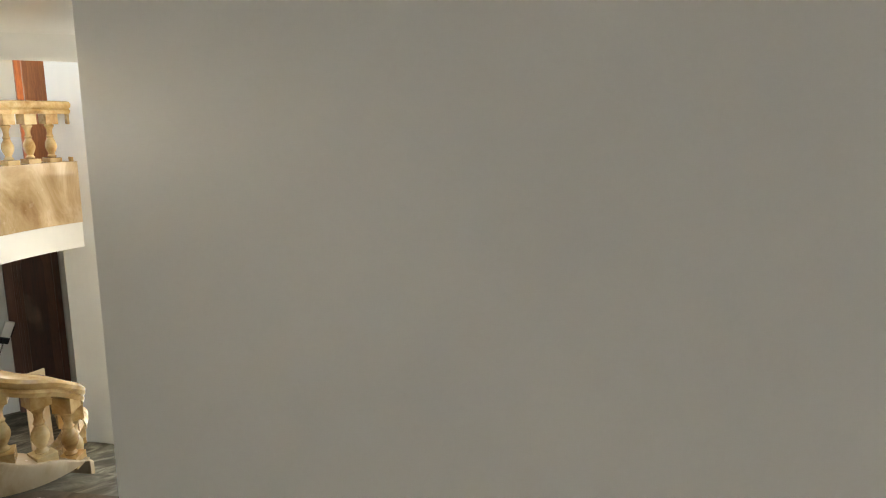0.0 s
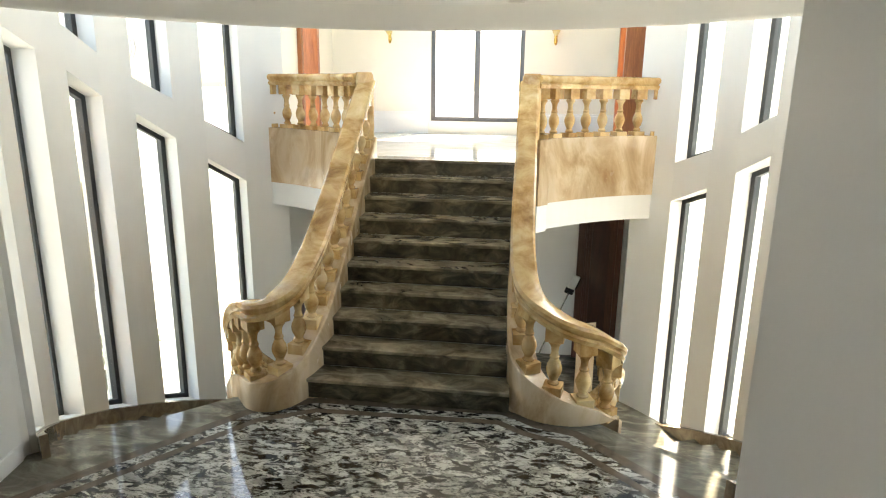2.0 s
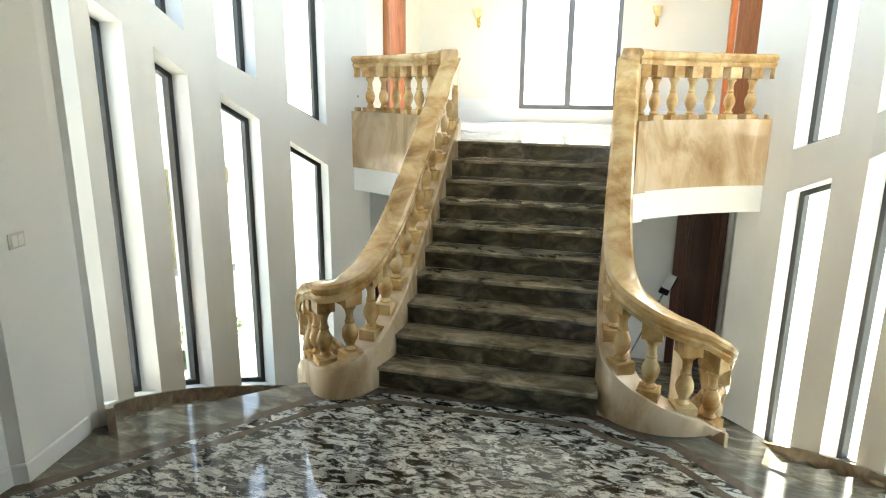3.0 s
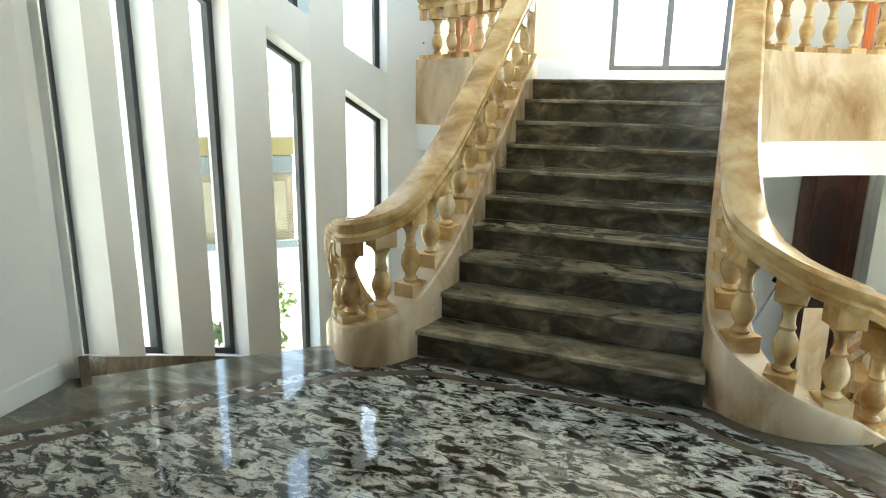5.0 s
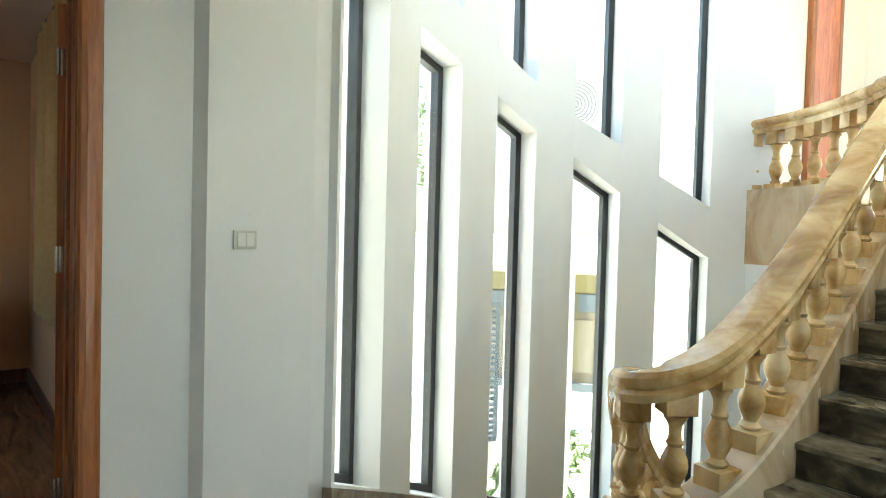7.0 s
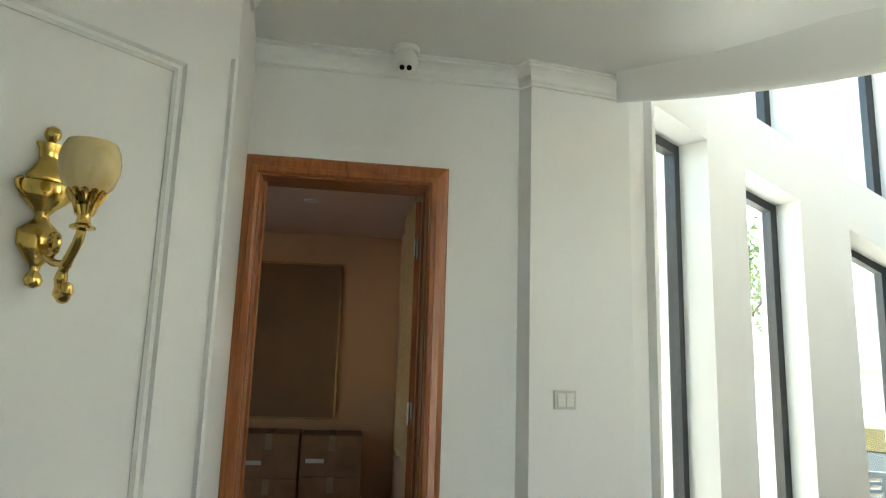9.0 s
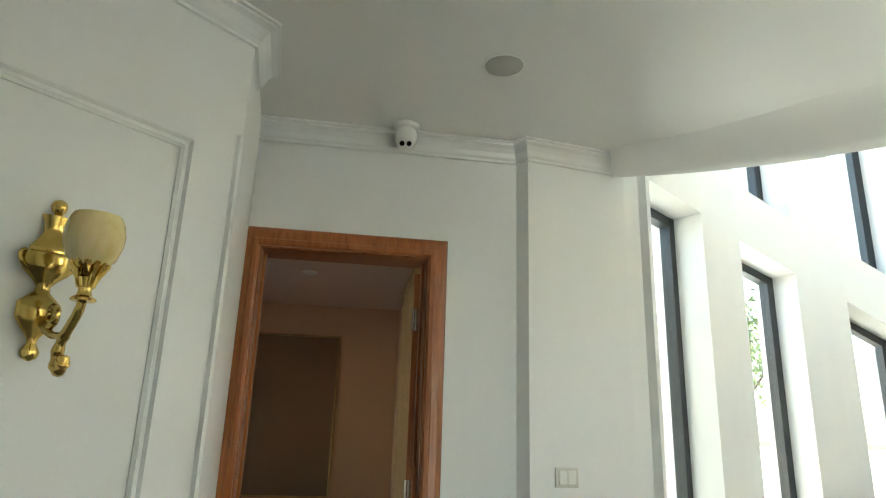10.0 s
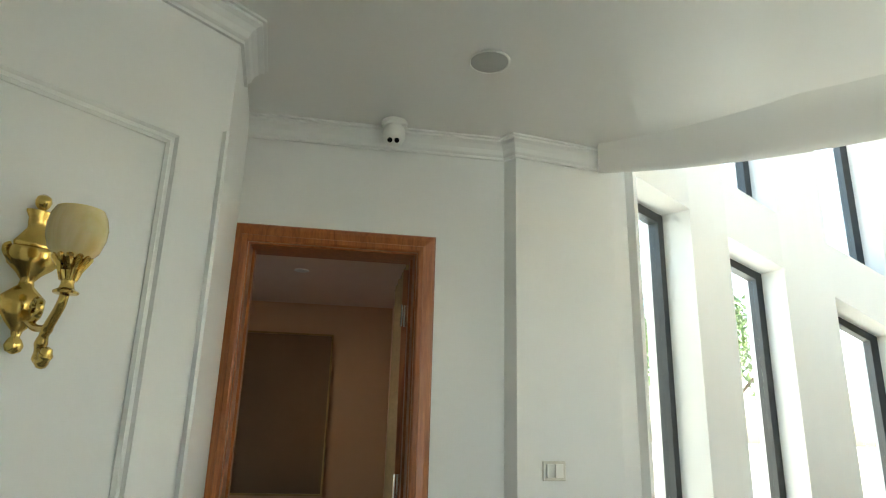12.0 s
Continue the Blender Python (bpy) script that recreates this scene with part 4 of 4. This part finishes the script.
part("rod", b, MAHOG, cu, "dark wooden curtain rod")


def carton(x0, x1, y0, y1, z0, z1, label):
    c = thing("cardboard_box", label, "box", "stacked cartons")
    b = BM()
    box(b, x0, x1, y0, y1, z0, z1, 0.006)
    part("carton", b, CARD, c)
    b = BM()
    ym = (y0 + y1) / 2
    box(b, x0 - 0.0, x1 + 0.002, ym - 0.03, ym + 0.03, z1 - 0.14, z1 + 0.002)
    part("tape", b, TAPE, c, "shiny packing tape")
    b = BM()
    box(b, x1 + 0.001, x1 + 0.004, y0 + 0.05, y0 + 0.22, z0 + 0.12, z0 + 0.16)
    part("printed_bar", b, PLASTIC, c)


carton(-6.05, -5.60, -3.32, -2.77, 0.40, 0.80, "brown cardboard box sealed with shiny tape")
carton(-6.05, -5.60, -2.75, -2.18, 0.42, 0.79, "brown cardboard box lying on a stack")
carton(-6.05, -5.58, -3.32, -2.77, -0.008, 0.40, "brown cardboard box on the wooden floor")
carton(-6.05, -5.58, -2.75, -2.18, -0.008, 0.42, "brown cardboard box at the foot of a stack")
bm = BM()
box(bm, -6.1, -6.085, -4.4, -1.865, -0.008, 0.11)
box(bm, -6.1, -2.45, -1.865, -1.85, -0.008, 0.11)
structure("baseboard_room", bm, MAHOG, "dark wooden baseboard of the side room", "baseboard")
rd = thing("downlight", "round white recessed downlight, switched off", "downlight", "ceiling downlights", at=pose(-4.6, -2.75, 2.80))
b = BM()
lathe(b, [(0.060, 0.0), (0.060, -0.006), (0.05, -0.009), (0.003, -0.005)], 24)
part("rim", b, PLASTIC, rd, "", True)

# ---- lower storey under the gallery ----
gd = thing("door_2", "dark red wooden door with an arched panel", "door", "", "structure")
for x0, x1 in ((1.70, 1.80), (2.26, 2.34)):
    b = BM()
    box(b, x0, x1, 5.12, 5.2, GROUND, 0.88, 0.01)
    part("jamb", b, MAHOG, gd)
b = BM()
box(b, 1.80, 2.26, 5.15, 5.2, GROUND, 0.88)
gleaf = part("leaf", b, MAHOG, gd)
b = BM()
poly = [(1.90, -1.2), (2.16, -1.2), (2.16, 0.36)] + [(2.03 + 0.13 * math.cos(a), 0.36 + 0.22 * math.sin(a)) for a in [math.pi * i / 10 for i in range(1, 10)]] + [(1.90, 0.36)]
sections(b, [[Vector((x, y, z)) for x, z in poly] for y in (5.135, 5.152)])
part("arched_panel", b, wood("darker_red_wood", (0.03, 0.008, 0.006), (0.08, 0.022, 0.014)), gleaf)
b = BM()
for x in (1.83, 1.865):
    box(b, x - 0.008, x + 0.008, 5.13, 5.152, GROUND, 0.88, 0.003)
part("fluting", b, MAHOG, gleaf)
bm = BM()
box(bm, 2.36, 2.41, 5.17, 5.2, GROUND, 0.88, 0.006)
structure("trim_door", bm, WHITE2, "narrow white strip beside the door", "trim")
cl = thing("cleaning_brush", "white flat brush head on a black handle leaning on the door", "brush", at=pose(1.62, 4.95, -0.48, 8, 20, 0))
b = BM()
box(b, -0.055, 0.055, -0.02, 0.02, 0.0, 0.22, 0.006)
head = part("head", b, PLASTIC, cl)
for k in range(9):
    b = BM()
    box(b, 0.055, 0.072, -0.016, 0.016, 0.01 + k * 0.023, 0.022 + k * 0.023)
    part("bristles", b, BLACK, head)
b = BM()
box(b, -0.07, 0.06, -0.024, 0.024, -0.09, -0.005, 0.006)
part("collar", b, BLACK, cl)
b = BM()
tube(b, [Vector((0, 0, -0.08)), Vector((0.0, 0.0, -1.22))], 0.013, 8)
part("handle", b, STEEL, cl)
hd = thing("door_3", "dark red wooden door leaf low on the wall", "door", "", "structure")
b = BM()
box(b, -2.41, -2.36, 4.25, 5.0, GROUND, -0.05, 0.01)
part("leaf", b, MAHOG, hd)

# ---- outside ----
gar = thing("garden_building", "low garden building with a yellow parapet and beige cladding", "building")
GM = pose(-6.9, 5.6, GROUND - 0.2, 0, 0, 38)
gar.matrix_world = GM


def gpart(name, x0, x1, y0, y1, z0, z1, mat, bev=0.0):
    b = BM()
    box(b, x0, x1, y0, y1, z0, z1, bev)
    return part(name, b, mat, gar)


gpart("wall", -1.0, 1.0, 0.0, 2.0, 0.0, 2.3, plain("beige_stone", (0.17, 0.14, 0.095), 0.8, 0, 0.5, 4.0))
gpart("parapet", -1.05, 1.05, -0.08, 2.1, 2.3, 2.62, YELLOW, 0.02)
gpart("fascia", -1.02, 1.02, -0.05, 0.0, 1.98, 2.28, BLUEG, 0.01)
gpart("plinth", -1.05, 1.05, -0.12, 0.0, 0.0, 0.72, PLASTIC, 0.02)
gpart("ledge", -1.05, 1.05, -0.2, -0.12, 0.66, 0.8, BLUEG, 0.01)
for x in (-0.6, 0.0, 0.6):
    gpart("shutter", x - 0.28, x + 0.28, -0.04, 0.0, 0.95, 1.85, plain("pale_shutter", (0.20, 0.18, 0.13), 0.6), 0.01)
    gpart("rail", x - 0.012, x + 0.012, -0.10, -0.06, 0.8, 2.3, YELLOW)

sh = thing("window_shutter", "dark grey louvred shutter folded open outside", "shutter", at=pose(-5.35, 2.75, -1.2, 0, 0, 62))
b = BM()
for x0, x1, z0, z1 in ((-0.32, -0.27, 0, 1.75), (0.27, 0.32, 0, 1.75), (-0.27, 0.27, 0, 0.06), (-0.27, 0.27, 1.69, 1.75)):
    box(b, x0, x1, -0.02, 0.02, z0, z1)
part("frame", b, BLUEG, sh)
for k in range(22):
    b = BM()
    box(b, -0.27, 0.27, -0.03, 0.03, -0.004, 0.004, 0, pose(0, 0, 0.1 + k * 0.073, 35, 0, 0))
    part("slat", b, BLUEG, sh)
b = BM()
box(b, -0.34, 0.34, -0.03, 0.03, -0.75, 0.0)
part("post_base", b, CONCRETE, sh)

ac = thing("air_conditioner", "white outdoor air conditioner with a round fan grille on a post", "air conditioner", at=pose(-4.05, 3.12, 2.86, 0, 0, 52))
b = BM()
box(b, -0.42, 0.42, 0, 0.32, -0.32, 0.32, 0.015)
part("casing", b, PLASTIC, ac)
for k in range(7):
    b = BM()
    r = 0.04 + k * 0.038
    tube(b, [Vector((-0.1 + r * math.cos(a), -0.015, r * math.sin(a))) for a in [2 * math.pi * i / 24 for i in range(25)]], 0.006, 5)
    part("grille_ring", b, plain("grey_wire", (0.3, 0.3, 0.3), 0.5), ac)
b = BM()
box(b, -0.04, 0.04, 0.325, 0.40, -4.72, 0.2)
part("post", b, PLASTIC, ac, "slim white post")


def leaves(name, parent, centre, size, n, leaf, seed, mat):
    rnd = random.Random(seed)
    verts, faces = [], []
    clumps = [Vector((rnd.gauss(0, 0.45) * size[0], rnd.gauss(0, 0.45) * size[1], rnd.gauss(0, 0.4) * size[2])) for _ in range(16)]
    for _ in range(n):
        c = Vector(centre) + rnd.choice(clumps) + Vector((rnd.gauss(0, 0.17) * size[0], rnd.gauss(0, 0.17) * size[1], rnd.gauss(0, 0.17) * size[2]))
        m = Euler((rnd.uniform(-1.2, 1.2), rnd.uniform(-1.2, 1.2), rnd.uniform(0, 6.3))).to_matrix()
        s = leaf * rnd.uniform(0.6, 1.3)
        k = len(verts)
        for p in ((-0.5, 0, 0), (0, -0.18, 0.05), (0.5, 0, -0.05), (0, 0.18, 0.05)):
            verts.append(c + m @ Vector(p) * s)
        faces.append((k, k + 1, k + 2, k + 3))
    me = bpy.data.meshes.new(name)
    me.from_pydata(verts, [], faces)
    me.materials.append(mat)
    o = new(name, me)
    o.parent = parent
    return o


for x, y, sd, hgt in ((-4.6, 1.9, 3, 0.35), (-4.5, 2.9, 4, 0.4), (-5.0, 3.9, 5, 0.45), (-4.9, 0.6, 8, 0.3), (4.7, 3.1, 6, 0.35), (4.8, 2.0, 7, 0.35)):
    shrub = thing("shrub", "low green leafy shrub beside the house", "shrub", "shrubs along the wall")
    b = BM()
    for k in range(5):
        tube(b, [Vector((x, y, GROUND - 0.2)), Vector((x + 0.1 * math.cos(k * 1.3), y + 0.1 * math.sin(k * 1.3), GROUND + 0.05)), Vector((x + 0.22 * math.cos(k * 1.3), y + 0.22 * math.sin(k * 1.3), GROUND + hgt))], [0.014, 0.010, 0.004], 5)
    part("stems", b, BARK, shrub)
    leaves("crown", shrub, (x, y, GROUND + hgt * 0.6), (0.42, 0.42, 0.28), 420, 0.17, sd, LEAF)

for tx, ty, sd in ((-12.5, 5.6, 21), (-11.0, 2.0, 22)):
    tree = thing("tree", "broad leafy green tree beyond the garden", "tree", "garden trees")
    b = BM()
    tube(b, spline([(tx, ty, GROUND - 0.25), (tx + 0.1, ty, 0.6), (tx - 0.1, ty + 0.1, 2.2), (tx, ty, 3.6)], 4), [0.2 - 0.011 * i for i in range(13)], 10)
    for k in range(7):
        a, h = k * 0.9, 1.6 + k * 0.25
        tube(b, spline([(tx, ty, h), (tx + 0.6 * math.cos(a), ty + 0.6 * math.sin(a), h + 0.5), (tx + 1.2 * math.cos(a), ty + 1.2 * math.sin(a), h + 1.2)], 4), [0.07 - 0.006 * i for i in range(9)], 6)
    part("trunk", b, BARK, tree)
    leaves("crown", tree, (tx, ty, 3.4), (1.9, 1.9, 1.5), 3200, 0.24, sd, LEAF)
